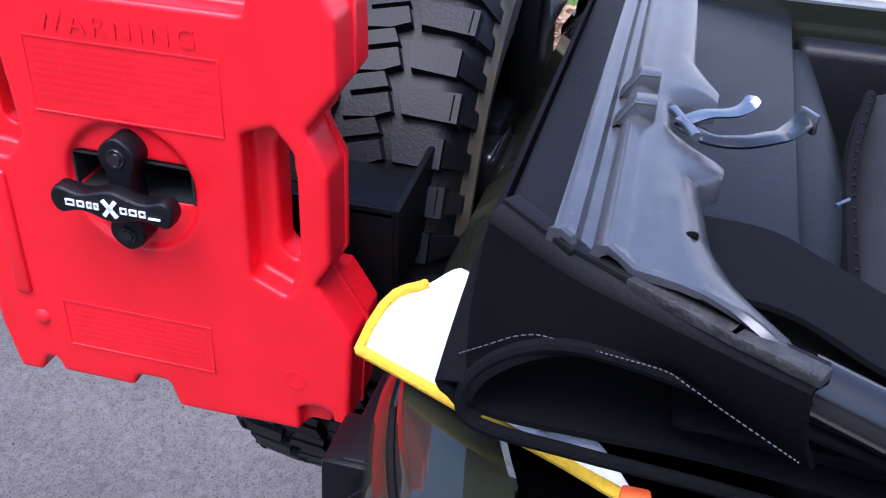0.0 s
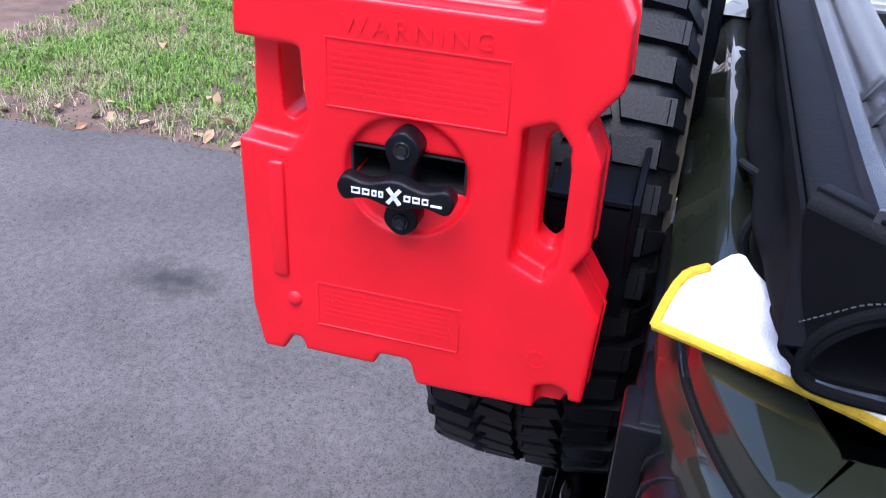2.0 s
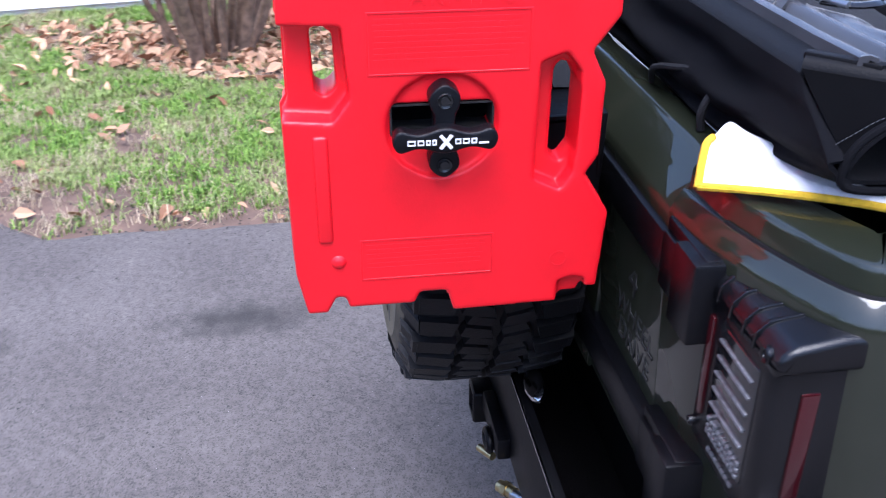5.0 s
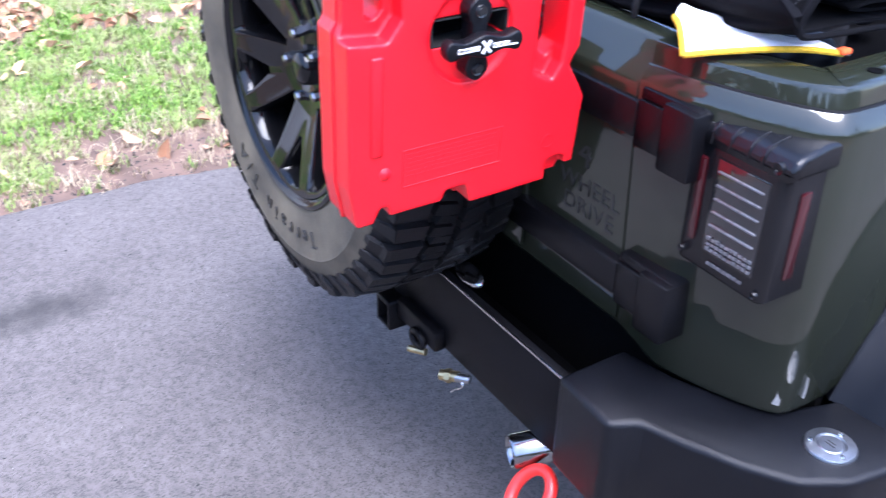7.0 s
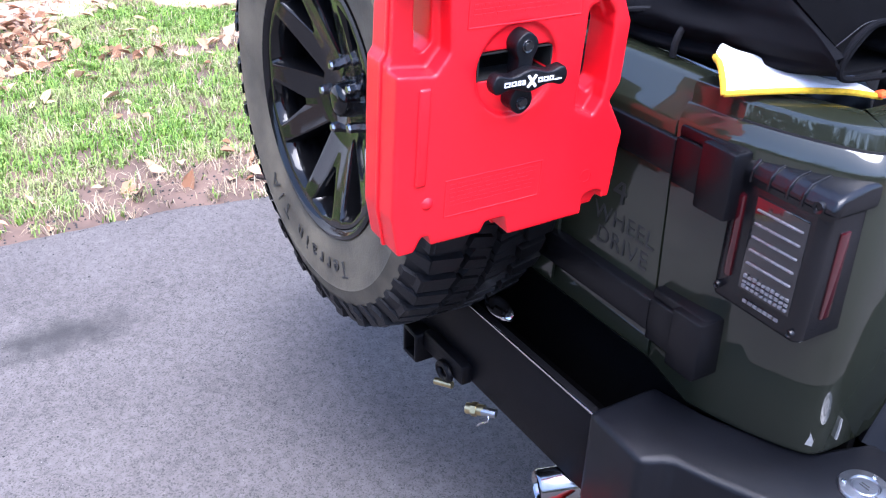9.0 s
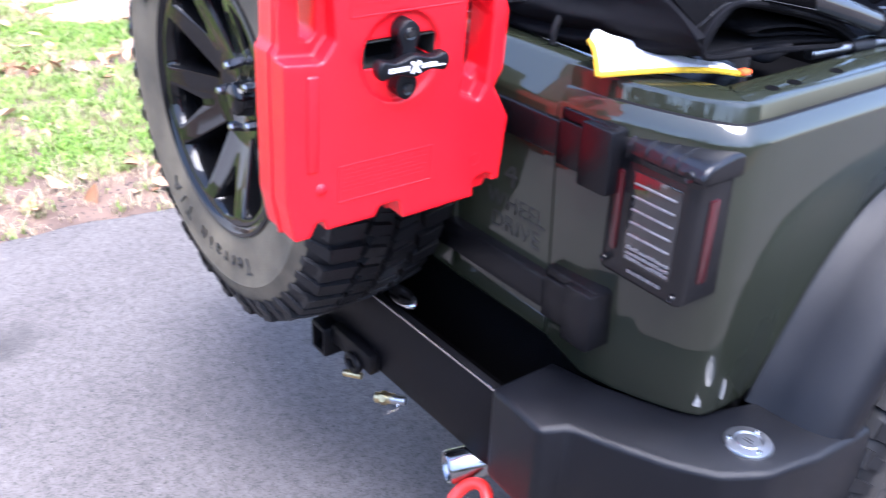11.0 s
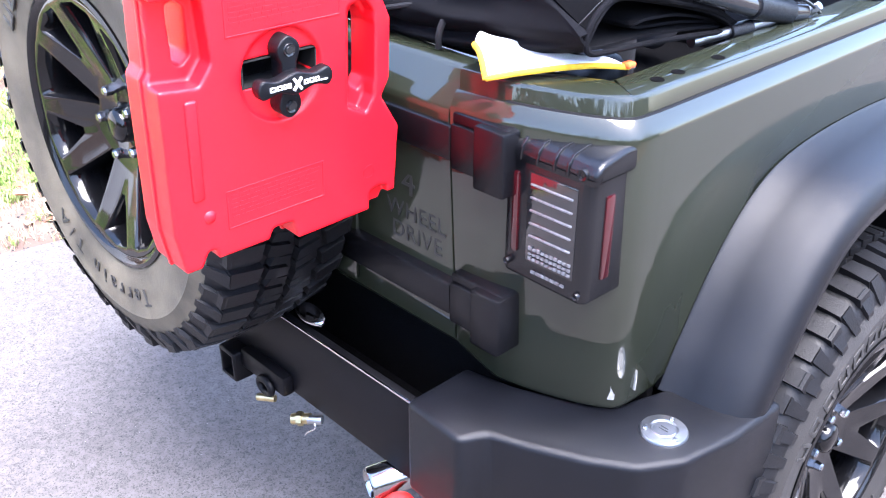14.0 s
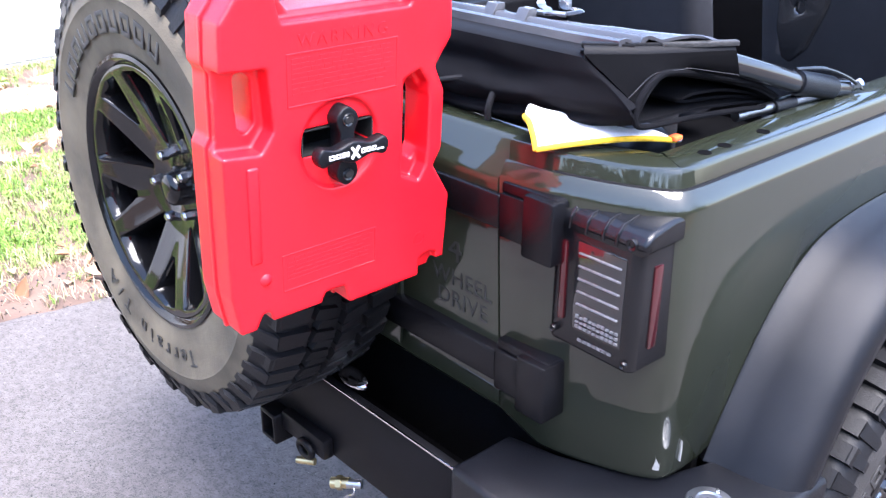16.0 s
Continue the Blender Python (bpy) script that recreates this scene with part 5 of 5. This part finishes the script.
shrub = new_root("shrub", (-3.93, -0.98, 0), "bare multi-stemmed brown shrub rising from leaf litter", "shrub")
for k in range(40):
    random.seed(100 + k)
    a = random.uniform(0, 6.283)
    r0, lean = random.uniform(0.02, 0.30), random.uniform(0.15, 0.75)
    p, pts, rad = Vector((-3.93 + r0 * math.cos(a), -0.98 + r0 * math.sin(a), -0.02)), [], []
    h = random.uniform(1.2, 1.9)
    for i in range(9):
        t = i / 8
        pts.append(p + Vector((math.cos(a) * lean * t + 0.05 * noise.noise((k, t * 4, 0)), math.sin(a) * lean * t + 0.05 * noise.noise((k, t * 4, 9)), h * t)))
        rad.append((0.042 if k < 5 else 0.017) * (1 - 0.8 * t) + 0.003)
    stem = part("stem", tube(pts, rad, 9), BARK, shrub)
    for j in range(3):
        i = random.randint(3, 6)
        b, q = random.uniform(0, 6.283), pts[i]
        twig = [q + Vector((math.cos(b) * 0.25 * s, math.sin(b) * 0.25 * s, 0.4 * s + 0.03 * noise.noise((j, s, k)))) for s in (0, 0.35, 0.7, 1)]
        part("twig", tube(twig, [0.008, 0.006, 0.004, 0.002], 6), BARK, shrub)


# ---- far woods that the paint mirrors, behind the camera's side ----
def woods(count, seed):
    """Leafy clumps over an uneven belt, on thin trunks."""
    r = np.random.default_rng(seed)
    verts, faces = [], []
    for _ in range(count):
        a = r.uniform(-2.3, 0.75)
        d = r.uniform(13, 18)
        top = 3.2 + 2.2 * noise.noise((a * 4, 0, 1)) + 1.3 * noise.noise((a * 13, 0, 2))
        z = top * r.random() ** 0.75
        x, y, s = d * math.cos(a), d * math.sin(a), r.uniform(0.10, 0.34)
        u, v = Vector(r.normal(0, 1, 3)).normalized() * s, Vector(r.normal(0, 1, 3)).normalized() * s
        c, i = Vector((x, y, z)), len(verts)
        verts += [c - u, c + v * 0.6, c + u, c - v * 0.6]
        faces.append((i, i + 1, i + 2, i + 3))
    for _ in range(90):
        a, d = r.uniform(-2.3, 0.75), r.uniform(12.5, 17)
        h, w = r.uniform(3.5, 7.5), r.uniform(0.05, 0.14)
        x, y = d * math.cos(a), d * math.sin(a)
        for k in range(7):
            b = r.uniform(0, 6.283)
            z0 = 0 if k == 0 else h * r.uniform(0.35, 0.8)
            p, q = Vector((x, y, z0)), Vector((x, y, h)) if k == 0 else Vector((x + 1.3 * math.cos(b), y + 1.3 * math.sin(b), z0 + r.uniform(0.8, 2.0)))
            side, ww = (q - p).cross(Vector((math.cos(a), math.sin(a), 0))).normalized(), w if k == 0 else w * 0.35
            i = len(verts)
            verts += [p - side * ww, p + side * ww, q + side * ww * 0.2, q - side * ww * 0.2]
            faces.append((i, i + 1, i + 2, i + 3))
    return verts, faces


stuff("far_woods", *woods(16000, 12), WOODS, "far belt of dark early spring trees", "woods")
